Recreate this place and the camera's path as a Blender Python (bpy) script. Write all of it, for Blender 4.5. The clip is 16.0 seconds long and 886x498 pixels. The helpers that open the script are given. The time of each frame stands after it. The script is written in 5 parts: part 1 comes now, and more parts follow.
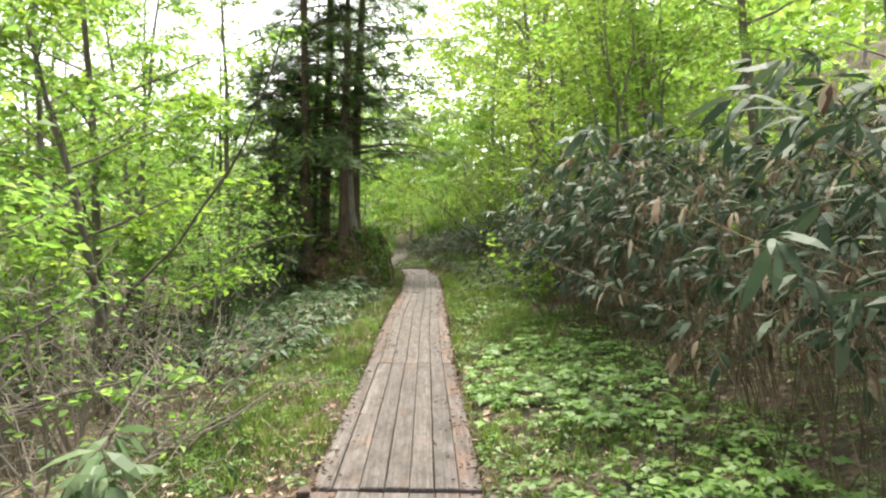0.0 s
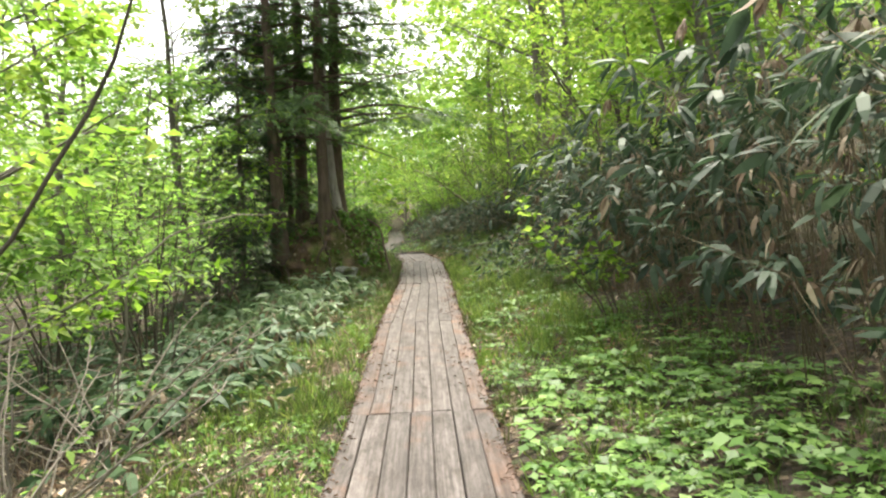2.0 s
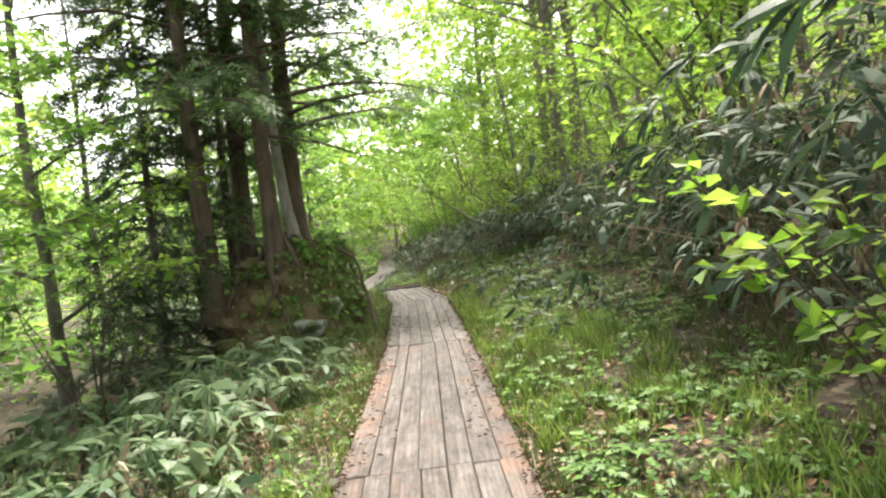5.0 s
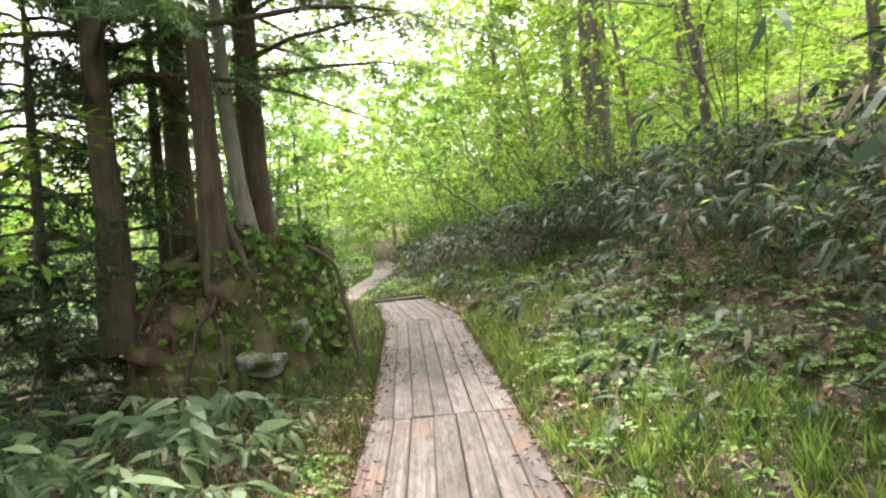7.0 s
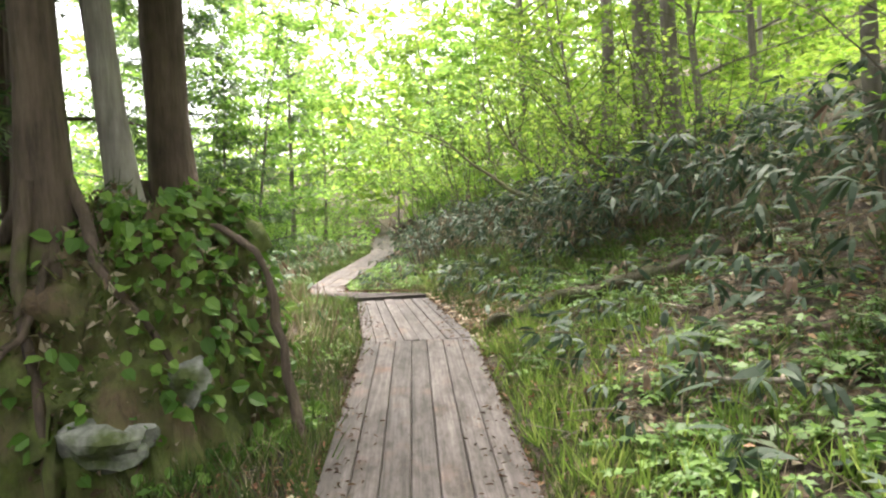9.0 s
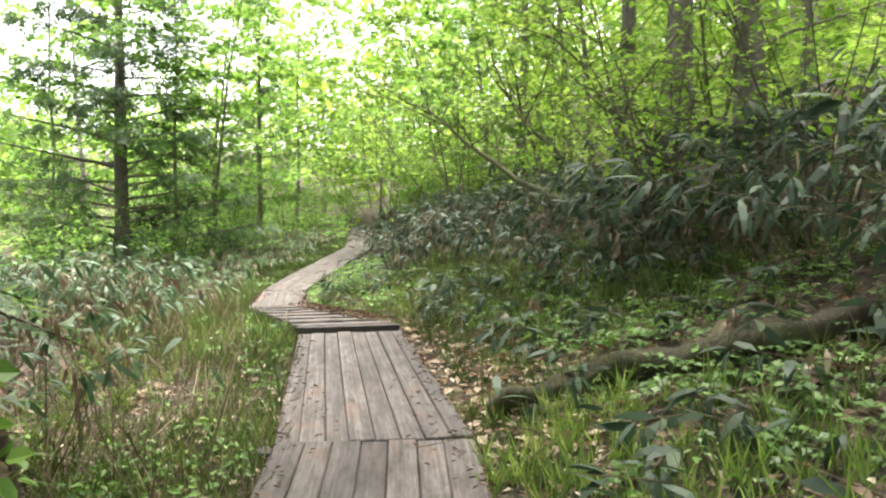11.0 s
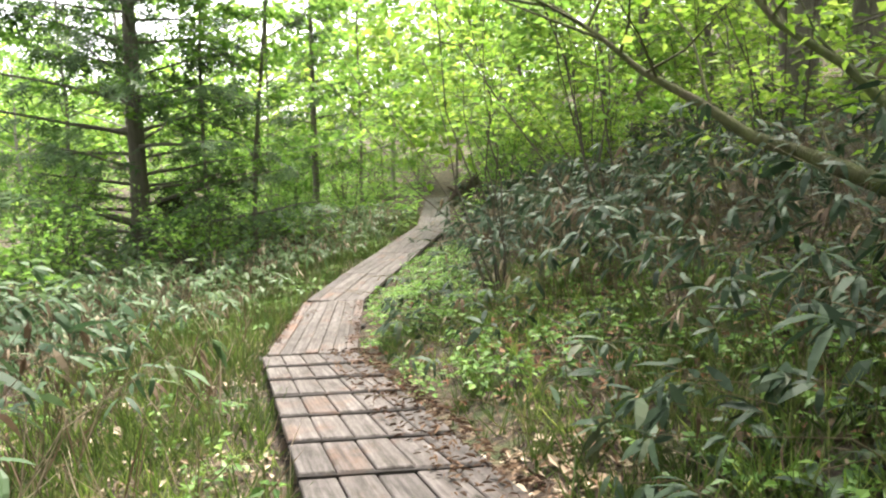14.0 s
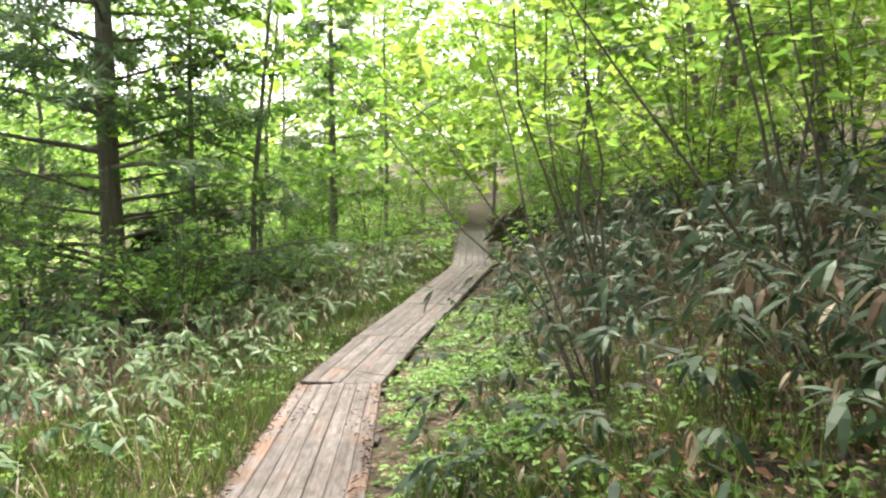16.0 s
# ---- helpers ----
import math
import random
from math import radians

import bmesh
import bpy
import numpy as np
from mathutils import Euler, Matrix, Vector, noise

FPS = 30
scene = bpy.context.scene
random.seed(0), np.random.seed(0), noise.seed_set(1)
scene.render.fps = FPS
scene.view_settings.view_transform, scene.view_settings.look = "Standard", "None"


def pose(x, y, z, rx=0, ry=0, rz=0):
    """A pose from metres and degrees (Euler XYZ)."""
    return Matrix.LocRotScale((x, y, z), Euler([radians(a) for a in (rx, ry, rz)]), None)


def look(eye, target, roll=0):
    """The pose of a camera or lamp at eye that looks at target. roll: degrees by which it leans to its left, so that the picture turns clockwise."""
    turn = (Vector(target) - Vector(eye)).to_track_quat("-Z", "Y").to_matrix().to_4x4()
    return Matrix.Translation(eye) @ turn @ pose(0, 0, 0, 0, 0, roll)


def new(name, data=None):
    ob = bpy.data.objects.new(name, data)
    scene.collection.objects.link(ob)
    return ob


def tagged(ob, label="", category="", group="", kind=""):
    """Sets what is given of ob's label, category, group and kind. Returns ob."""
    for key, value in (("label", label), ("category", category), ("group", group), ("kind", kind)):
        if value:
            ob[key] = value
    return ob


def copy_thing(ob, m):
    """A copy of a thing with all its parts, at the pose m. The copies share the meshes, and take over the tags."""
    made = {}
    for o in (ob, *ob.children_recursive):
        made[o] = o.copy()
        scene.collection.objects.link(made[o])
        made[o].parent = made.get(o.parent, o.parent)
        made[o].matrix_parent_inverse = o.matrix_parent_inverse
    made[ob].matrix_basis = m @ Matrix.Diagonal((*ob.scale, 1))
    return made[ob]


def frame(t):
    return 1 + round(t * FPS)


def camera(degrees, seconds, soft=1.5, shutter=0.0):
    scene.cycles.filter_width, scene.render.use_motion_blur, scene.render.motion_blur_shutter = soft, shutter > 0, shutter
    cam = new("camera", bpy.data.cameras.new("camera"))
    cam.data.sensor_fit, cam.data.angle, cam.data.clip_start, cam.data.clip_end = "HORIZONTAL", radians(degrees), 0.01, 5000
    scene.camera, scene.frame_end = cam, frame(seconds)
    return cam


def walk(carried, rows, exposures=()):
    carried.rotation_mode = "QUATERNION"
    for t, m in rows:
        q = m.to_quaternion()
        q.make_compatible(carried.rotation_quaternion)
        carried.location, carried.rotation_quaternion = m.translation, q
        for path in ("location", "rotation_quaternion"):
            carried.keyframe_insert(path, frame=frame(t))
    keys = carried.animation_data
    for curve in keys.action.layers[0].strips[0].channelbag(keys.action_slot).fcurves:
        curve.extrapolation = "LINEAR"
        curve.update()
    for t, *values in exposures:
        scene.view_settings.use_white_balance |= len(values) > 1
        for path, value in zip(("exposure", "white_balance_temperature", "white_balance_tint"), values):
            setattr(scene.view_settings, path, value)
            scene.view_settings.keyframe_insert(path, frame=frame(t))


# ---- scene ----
cam = camera(65.2, 16.0, soft=2.2)
METRES, EYE, TILT, LEAN, TURN = 22.0, 1.54, -2.3, -1.0, 0.0
ROWS = [
    (0.0, 0.0, 0.0, 0.0, -0.0, 0.0, -0.0),
    (0.5, -0.0009, 0.0343, -0.0048, -1.05, -0.01, 0.65),
    (1.0, -0.004, 0.0673, -0.0028, 0.1, 3.42, 1.24),
    (1.5, -0.0049, 0.0994, -0.0023, 2.39, 2.24, 2.68),
    (2.0, -0.0073, 0.1303, -0.0024, -0.39, -1.48, 3.15),
    (2.5, -0.0089, 0.1628, -0.0015, -0.89, -2.24, 3.72),
    (3.0, -0.0099, 0.1928, -0.0007, -1.52, -1.29, 3.65),
    (3.5, -0.0109, 0.2233, 0.0003, -1.12, 0.06, 4.1),
    (6.0, -0.017, 0.3975, 0.0001, -1.26, 0.37, 8.76),
    (6.5, -0.02, 0.4317, 0.0009, -0.31, 0.69, 5.07),
    (7.0, -0.0195, 0.4652, 0.003, -1.16, 0.41, 5.65),
    (7.5, -0.0211, 0.4983, 0.0039, 0.31, 0.12, 3.21),
    (8.0, -0.0193, 0.5315, 0.0057, -0.92, -1.83, 3.27),
    (8.5, -0.0182, 0.5646, 0.0072, -0.53, -1.49, 3.35),
    (11.0, -0.0153, 0.7116, 0.0144, -1.67, -2.53, 0.87),
    (11.5, -0.017, 0.7396, 0.0168, -0.7, -0.1, 1.12),
    (12.0, -0.0202, 0.7682, 0.0191, 0.89, -0.77, 0.29),
    (12.5, -0.0226, 0.7965, 0.0212, 1.92, -4.58, 0.55),
    (13.0, -0.0277, 0.8237, 0.0246, 4.39, -6.27, 0.14),
    (13.5, -0.03, 0.8509, 0.0255, 4.38, -2.79, 1.45),
    (14.0, -0.0337, 0.8792, 0.0246, 4.2, -5.64, 2.19),
    (14.5, -0.0361, 0.9093, 0.0241, 4.31, -4.87, 3.99),
    (15.0, -0.0391, 0.9386, 0.023, 5.39, -4.24, 3.41),
    (15.5, -0.0433, 0.9683, 0.0231, 6.14, -3.23, 2.44),
    (16.0, -0.0523, 0.9941, 0.026, 6.49, -3.05, 1.63),
]
walk(cam, [(t, pose(0, 0, EYE, TILT, LEAN, TURN) @ pose(METRES * x, METRES * y, METRES * z, 90 + pitch, roll, yaw)) for t, x, y, z, yaw, pitch, roll in ROWS],
     exposures=((0.0, 1.98, 6850, 9), (3.5, 2.3, 6850, 9), (6.0, 2.42, 6700, 13), (8.5, 2.68, 6700, 16), (11.0, 2.52, 6600, 12), (13.0, 2.42, 6600, 12), (16.0, 2.5, 6700, 12)))

# ---- sky and sun: a bright, thinly overcast day ----
world = bpy.data.worlds.new("sky")
scene.world = world
world.use_nodes = True
wn, wl = world.node_tree.nodes, world.node_tree.links
sky = wn.new("ShaderNodeTexSky")
sky.sky_type, sky.sun_disc = "NISHITA", False
sky.sun_elevation, sky.sun_rotation = radians(68), radians(13)
sky.air_density, sky.dust_density = 1.0, 3.0
soft_sky = wn.new("ShaderNodeHueSaturation")
soft_sky.inputs["Saturation"].default_value = 0.18
wl.new(sky.outputs[0], soft_sky.inputs["Color"])
wl.new(soft_sky.outputs[0], wn["Background"].inputs["Color"])
wn["Background"].inputs["Strength"].default_value = 0.15
sun_data = bpy.data.lights.new("sun", "SUN")
sun_data.energy, sun_data.angle, sun_data.color = 3.0, radians(14), (1.0, 0.95, 0.86)
sun = new("sun", sun_data)
sun.matrix_world = look((2.4, 10.5, 27), (0, 0, 0))


# ---- materials ----
def nodes_of(name):
    m = bpy.data.materials.new(name)
    m.use_nodes = True
    n, l = m.node_tree.nodes, m.node_tree.links
    return m, n, l, n["Principled BSDF"]


def noise_at(n, l, coord, scale, detail=4.0, rough=0.6):
    tex = n.new("ShaderNodeTexNoise")
    tex.inputs["Scale"].default_value, tex.inputs["Detail"].default_value, tex.inputs["Roughness"].default_value = scale, detail, rough
    l.new(coord, tex.inputs["Vector"])
    return tex.outputs["Fac"]


def ramp_of(n, l, fac, stops):
    r = n.new("ShaderNodeValToRGB")
    while len(r.color_ramp.elements) < len(stops):
        r.color_ramp.elements.new(0.5)
    for e, (p, c) in zip(r.color_ramp.elements, stops):
        e.position, e.color = p, (*c, 1)
    l.new(fac, r.inputs["Fac"])
    return r.outputs["Color"]


def mixed(n, l, fac, a, b, mode="MIX"):
    m = n.new("ShaderNodeMix")
    m.data_type, m.blend_type = "RGBA", mode
    if isinstance(fac, float):
        m.inputs["Factor"].default_value = fac
    else:
        l.new(fac, m.inputs["Factor"])
    l.new(a, m.inputs["A"])
    l.new(b, m.inputs["B"])
    return m.outputs["Result"]


def stretched(n, l, out, scale):
    m = n.new("ShaderNodeMapping")
    m.inputs["Scale"].default_value = scale
    l.new(out, m.inputs["Vector"])
    return m.outputs["Vector"]


def bumped(n, l, b, height, strength, dist):
    bp = n.new("ShaderNodeBump")
    bp.inputs["Strength"].default_value, bp.inputs["Distance"].default_value = strength, dist
    l.new(height, bp.inputs["Height"])
    l.new(bp.outputs["Normal"], b.inputs["Normal"])


def leaf_material(name, stops, through_light=0.4, rough=0.5, spec=0.35):
    """Leaves: colour varies from leaf to leaf and slowly over the plant; light passes through."""
    m, n, l, b = nodes_of(name)
    geo = n.new("ShaderNodeNewGeometry")
    co = n.new("ShaderNodeTexCoord").outputs["Object"]
    patch = noise_at(n, l, co, 1.1, 2.0)
    add = n.new("ShaderNodeMath")
    add.operation = "MULTIPLY_ADD"
    l.new(patch, add.inputs[0])
    add.inputs[1].default_value = 0.7
    half = n.new("ShaderNodeMath")
    half.operation = "MULTIPLY_ADD"
    l.new(geo.outputs["Random Per Island"], half.inputs[0])
    half.inputs[1].default_value, half.inputs[2].default_value = 0.62, -0.16
    l.new(half.outputs[0], add.inputs[2])
    col = ramp_of(n, l, add.outputs[0], stops)
    l.new(col, b.inputs["Base Color"])
    b.inputs["Roughness"].default_value, b.inputs["Specular IOR Level"].default_value = rough, spec
    tr = n.new("ShaderNodeBsdfTranslucent")
    sat = n.new("ShaderNodeHueSaturation")
    sat.inputs["Hue"].default_value, sat.inputs["Saturation"].default_value, sat.inputs["Value"].default_value = 0.49, 1.05, 1.5
    l.new(col, sat.inputs["Color"])
    l.new(sat.outputs[0], tr.inputs["Color"])
    mix = n.new("ShaderNodeMixShader")
    mix.inputs[0].default_value = through_light
    l.new(b.outputs[0], mix.inputs[1])
    l.new(tr.outputs[0], mix.inputs[2])
    l.new(mix.outputs[0], n["Material Output"].inputs["Surface"])
    return m


def bark_material(name, dark, light, moss=0.0, scale=1.0, green_gain=1.0):
    m, n, l, b = nodes_of(name)
    co = n.new("ShaderNodeTexCoord").outputs["Object"]
    fibre = noise_at(n, l, stretched(n, l, co, (22 * scale, 22 * scale, 2.2 * scale)), 1.0, 6.0, 0.7)
    blotch = noise_at(n, l, co, 2.3 * scale, 4.0)
    a = ramp_of(n, l, fibre, [(0.3, dark), (0.7, light)])
    g = ramp_of(n, l, blotch, [(0.35, tuple(c * 0.55 for c in dark)), (0.75, tuple(c * 1.15 for c in light))])
    col = mixed(n, l, 0.4, a, g)
    if moss:
        green = ramp_of(n, l, noise_at(n, l, co, 9.0), [(0.3, tuple(c * green_gain for c in (0.035, 0.045, 0.012))), (0.7, tuple(c * green_gain for c in (0.10, 0.12, 0.03)))])
        where = ramp_of(n, l, noise_at(n, l, co, 1.6, 5.0), [(0.62 - 0.3 * moss, (0, 0, 0)), (0.72 - 0.2 * moss, (1, 1, 1))])
        col = mixed(n, l, where, col, green)
    l.new(col, b.inputs["Base Color"])
    b.inputs["Roughness"].default_value = 0.9
    bumped(n, l, b, fibre, 1.0, 0.04)
    return m


def ground_material():
    """Dark soil under a patchwork of small dead leaves, with moss."""
    m, n, l, b = nodes_of("forest_floor")
    co = n.new("ShaderNodeTexCoord").outputs["Object"]
    fine = noise_at(n, l, co, 45.0, 6.0, 0.75)
    mid = noise_at(n, l, co, 5.0, 5.0, 0.65)
    wide = noise_at(n, l, co, 0.7, 3.0)
    warp = n.new("ShaderNodeVectorMath")
    warp.operation = "MULTIPLY_ADD"
    l.new(mid, warp.inputs[0])
    warp.inputs[1].default_value = (0.12, 0.12, 0.12)
    l.new(co, warp.inputs[2])
    cell = n.new("ShaderNodeTexVoronoi")
    cell.inputs["Scale"].default_value = 21.0
    l.new(warp.outputs[0], cell.inputs["Vector"])
    one = n.new("ShaderNodeSeparateColor")
    l.new(cell.outputs["Color"], one.inputs["Color"])
    soil = ramp_of(n, l, fine, [(0.3, (0.018, 0.012, 0.008)), (0.55, (0.06, 0.04, 0.025)), (0.75, (0.13, 0.09, 0.056))])
    leafy = ramp_of(n, l, one.outputs[0], [(0.1, (0.028, 0.017, 0.011)), (0.45, (0.08, 0.047, 0.03)), (0.7, (0.14, 0.092, 0.058)), (0.95, (0.25, 0.19, 0.125))])
    col = mixed(n, l, ramp_of(n, l, one.outputs[1], [(0.3, (0, 0, 0)), (0.55, (0.85, 0.85, 0.85))]), soil, leafy)
    moss = ramp_of(n, l, fine, [(0.3, (0.018, 0.028, 0.008)), (0.7, (0.07, 0.10, 0.025))])
    col = mixed(n, l, ramp_of(n, l, mid, [(0.5, (0, 0, 0)), (0.62, (0.8, 0.8, 0.8))]), col, moss)
    l.new(mixed(n, l, 1.0, col, ramp_of(n, l, wide, [(0.3, (0.6, 0.6, 0.6)), (0.7, (1.05, 1.05, 1.05))]), "MULTIPLY"), b.inputs["Base Color"])
    b.inputs["Roughness"].default_value = 0.95
    rough = n.new("ShaderNodeMath")
    rough.operation = "ADD"
    l.new(fine, rough.inputs[0])
    l.new(cell.outputs["Distance"], rough.inputs[1])
    bumped(n, l, b, rough.outputs[0], 1.0, 0.03)
    return m


def plank_material(name, tint=1.0, red=0.0):
    """Grey weathered timber, grain along the board, brown stains."""
    m, n, l, b = nodes_of(name)
    co = n.new("ShaderNodeTexCoord").outputs["Object"]
    info = n.new("ShaderNodeObjectInfo").outputs["Random"]
    shift = n.new("ShaderNodeVectorMath")
    shift.operation = "MULTIPLY_ADD"
    l.new(info, shift.inputs[0])
    shift.inputs[1].default_value = (31.0, 17.0, 5.0)
    l.new(co, shift.inputs[2])
    v = shift.outputs[0]
    grain = noise_at(n, l, stretched(n, l, v, (1.6, 60.0, 60.0)), 1.0, 6.0, 0.65)
    broad = noise_at(n, l, stretched(n, l, v, (1.0, 9.0, 9.0)), 1.0, 4.0)
    stain = noise_at(n, l, v, 2.6, 5.0)
    t = tint
    col = ramp_of(n, l, grain, [(0.27, (0.075 * t, 0.06 * t, 0.055 * t)), (0.5, (0.205 * t, 0.178 * t, 0.17 * t)), (0.75, (0.37 * t, 0.335 * t, 0.325 * t))])
    br = ramp_of(n, l, broad, [(0.3, (0.55, 0.5, 0.46)), (0.7, (1.12, 1.1, 1.08))])
    col = mixed(n, l, 0.8, col, br, "MULTIPLY")
    speck = noise_at(n, l, stretched(n, l, v, (7.0, 26.0, 26.0)), 1.0, 7.0, 0.78)
    col = mixed(n, l, 0.85, col, ramp_of(n, l, speck, [(0.36, (0.42, 0.38, 0.34)), (0.52, (0.95, 0.95, 0.95)), (0.7, (1.35, 1.34, 1.34))]), "MULTIPLY")
    damp = noise_at(n, l, stretched(n, l, v, (3.2, 8.0, 8.0)), 1.0, 5.0, 0.7)
    col = mixed(n, l, 1.0, col, ramp_of(n, l, damp, [(0.36, (0.55, 0.5, 0.46)), (0.5, (1.0, 1.0, 1.0)), (0.7, (1.16, 1.15, 1.16))]), "MULTIPLY")
    knot = n.new("ShaderNodeTexVoronoi")
    knot.inputs["Scale"].default_value = 1.0
    l.new(stretched(n, l, v, (1.7, 6.0, 1.0)), knot.inputs["Vector"])
    col = mixed(n, l, 0.85, col, ramp_of(n, l, knot.outputs["Distance"], [(0.05, (0.3, 0.22, 0.17)), (0.12, (1.0, 1.0, 1.0))]), "MULTIPLY")
    rust = ramp_of(n, l, grain, [(0.3, (0.045, 0.022, 0.014)), (0.7, (0.17, 0.085, 0.05))])
    where = ramp_of(n, l, stain, [(0.56 - 0.16 * red, (0, 0, 0)), (0.76 - 0.12 * red, (0.75, 0.75, 0.75))])
    col = mixed(n, l, where, col, rust)
    own = n.new("ShaderNodeMapRange")
    l.new(info, own.inputs["Value"])
    own.inputs["To Min"].default_value, own.inputs["To Max"].default_value = 0.78, 1.15
    hs = n.new("ShaderNodeHueSaturation")
    l.new(own.outputs[0], hs.inputs["Value"])
    l.new(col, hs.inputs["Color"])
    l.new(hs.outputs[0], b.inputs["Base Color"])
    b.inputs["Roughness"].default_value = 0.82
    bumped(n, l, b, speck, 0.7, 0.008)
    return m


def stone_material():
    m, n, l, b = nodes_of("pale_stone")
    co = n.new("ShaderNodeTexCoord").outputs["Object"]
    f = noise_at(n, l, co, 9.0, 7.0, 0.7)
    w = noise_at(n, l, co, 3.0, 4.0)
    col = ramp_of(n, l, f, [(0.3, (0.09, 0.09, 0.08)), (0.55, (0.26, 0.26, 0.235)), (0.75, (0.42, 0.42, 0.39))])
    moss = ramp_of(n, l, f, [(0.3, (0.03, 0.04, 0.012)), (0.7, (0.09, 0.11, 0.035))])
    l.new(mixed(n, l, ramp_of(n, l, w, [(0.5, (0, 0, 0)), (0.62, (1, 1, 1))]), col, moss), b.inputs["Base Color"])
    b.inputs["Roughness"].default_value = 0.9
    bumped(n, l, b, f, 0.6, 0.02)
    return m


LIME = leaf_material("lime_leaf", [(0.15, (0.07, 0.15, 0.018)), (0.5, (0.135, 0.235, 0.04)), (0.85, (0.225, 0.31, 0.068))], 0.62)
FRESH = leaf_material("fresh_leaf", [(0.15, (0.075, 0.165, 0.03)), (0.5, (0.135, 0.255, 0.055)), (0.85, (0.22, 0.34, 0.085))], 0.62)
FERN = leaf_material("herb_leaf", [(0.15, (0.035, 0.085, 0.015)), (0.5, (0.08, 0.17, 0.03)), (0.85, (0.16, 0.27, 0.055))], 0.35)
GRASS = leaf_material("fresh_grass_blade", [(0.15, (0.06, 0.115, 0.02)), (0.55, (0.13, 0.21, 0.045)), (0.9, (0.25, 0.31, 0.09))], 0.42)
RUSSET = leaf_material("russet_leaf", [(0.15, (0.07, 0.035, 0.02)), (0.5, (0.19, 0.095, 0.055)), (0.85, (0.42, 0.28, 0.18))], 0.2, 0.75, 0.2)
FRESH_HERB = leaf_material("fresh_herb_leaf", [(0.15, (0.05, 0.12, 0.02)), (0.5, (0.105, 0.21, 0.042)), (0.85, (0.19, 0.31, 0.075))], 0.38)
HERB = leaf_material("bright_herb_leaf", [(0.15, (0.035, 0.085, 0.016)), (0.5, (0.075, 0.15, 0.031)), (0.85, (0.15, 0.25, 0.058))], 0.34)
BLADE = leaf_material("grass_blade", [(0.15, (0.026, 0.05, 0.011)), (0.55, (0.058, 0.1, 0.022)), (0.9, (0.14, 0.15, 0.055))], 0.3)
SASA = leaf_material("bamboo_leaf", [(0.12, (0.015, 0.029, 0.016)), (0.5, (0.032, 0.058, 0.031)), (0.75, (0.056, 0.088, 0.05)), (0.97, (0.13, 0.12, 0.075))], 0.22, 0.58, 0.27)
SASA_GREEN = leaf_material("bamboo_leaf_green", [(0.12, (0.02, 0.043, 0.02)), (0.5, (0.044, 0.084, 0.038)), (0.8, (0.084, 0.135, 0.062)), (0.95, (0.2, 0.17, 0.1))], 0.24, 0.55, 0.26)
SASA_PALE = leaf_material("bamboo_leaf_pale", [(0.12, (0.045, 0.085, 0.036)), (0.5, (0.088, 0.145, 0.064)), (0.85, (0.155, 0.21, 0.105))], 0.35, 0.5, 0.4)
DRY = leaf_material("dry_leaf", [(0.15, (0.06, 0.038, 0.025)), (0.5, (0.155, 0.112, 0.075)), (0.85, (0.42, 0.36, 0.265))], 0.15, 0.7, 0.2)
PALE_DRY = leaf_material("pale_dry_leaf", [(0.15, (0.13, 0.08, 0.05)), (0.5, (0.3, 0.22, 0.15)), (0.85, (0.55, 0.48, 0.37))], 0.15, 0.7, 0.2)
NEEDLE = leaf_material("conifer_spray", [(0.15, (0.034, 0.07, 0.025)), (0.5, (0.068, 0.125, 0.042)), (0.85, (0.13, 0.2, 0.06))], 0.45)
NEEDLE_DARK = leaf_material("fir_spray_dark", [(0.15, (0.018, 0.035, 0.016)), (0.5, (0.036, 0.066, 0.029)), (0.85, (0.07, 0.11, 0.042))], 0.3)
NEEDLE_LIGHT = leaf_material("conifer_spray_light", [(0.15, (0.04, 0.075, 0.028)), (0.5, (0.07, 0.13, 0.048)), (0.85, (0.12, 0.19, 0.07))], 0.42)
BARK_RED = bark_material("cedar_bark", (0.03, 0.02, 0.015), (0.175, 0.125, 0.095), 0.2)
BARK_GREY = bark_material("grey_bark", (0.06, 0.05, 0.042), (0.21, 0.185, 0.155), 0.1)
BARK_PALE = bark_material("pale_bark", (0.15, 0.135, 0.115), (0.4, 0.37, 0.33))
STEM = bark_material("dark_stem", (0.035, 0.028, 0.02), (0.12, 0.10, 0.075), 0.1)
MOSSY = bark_material("mossy_bark", (0.045, 0.032, 0.02), (0.13, 0.10, 0.06), 1.0)
MOUND = bark_material("mossy_earth", (0.09, 0.06, 0.04), (0.26, 0.17, 0.105), 0.8, 1.6, 1.7)
LOGWOOD = bark_material("rotten_log", (0.022, 0.015, 0.01), (0.10, 0.068, 0.042), 0.7, 2.0, 0.6)
TWIG = bark_material("bleached_twig", (0.13, 0.11, 0.09), (0.34, 0.3, 0.25))
CULM = bark_material("bamboo_culm", (0.075, 0.06, 0.034), (0.2, 0.165, 0.095))
GROUND = ground_material()
PLANK = plank_material("weathered_plank", 0.43)
PLANK_RED = plank_material("weathered_plank_stained", 0.42, 0.9)
BEAM = plank_material("dark_beam", 0.24)
NEEDLES = leaf_material("brown_needle_litter", [(0.15, (0.03, 0.018, 0.012)), (0.5, (0.075, 0.045, 0.03)), (0.85, (0.16, 0.105, 0.07))], 0.1, 0.85, 0.15)
STONE = stone_material()


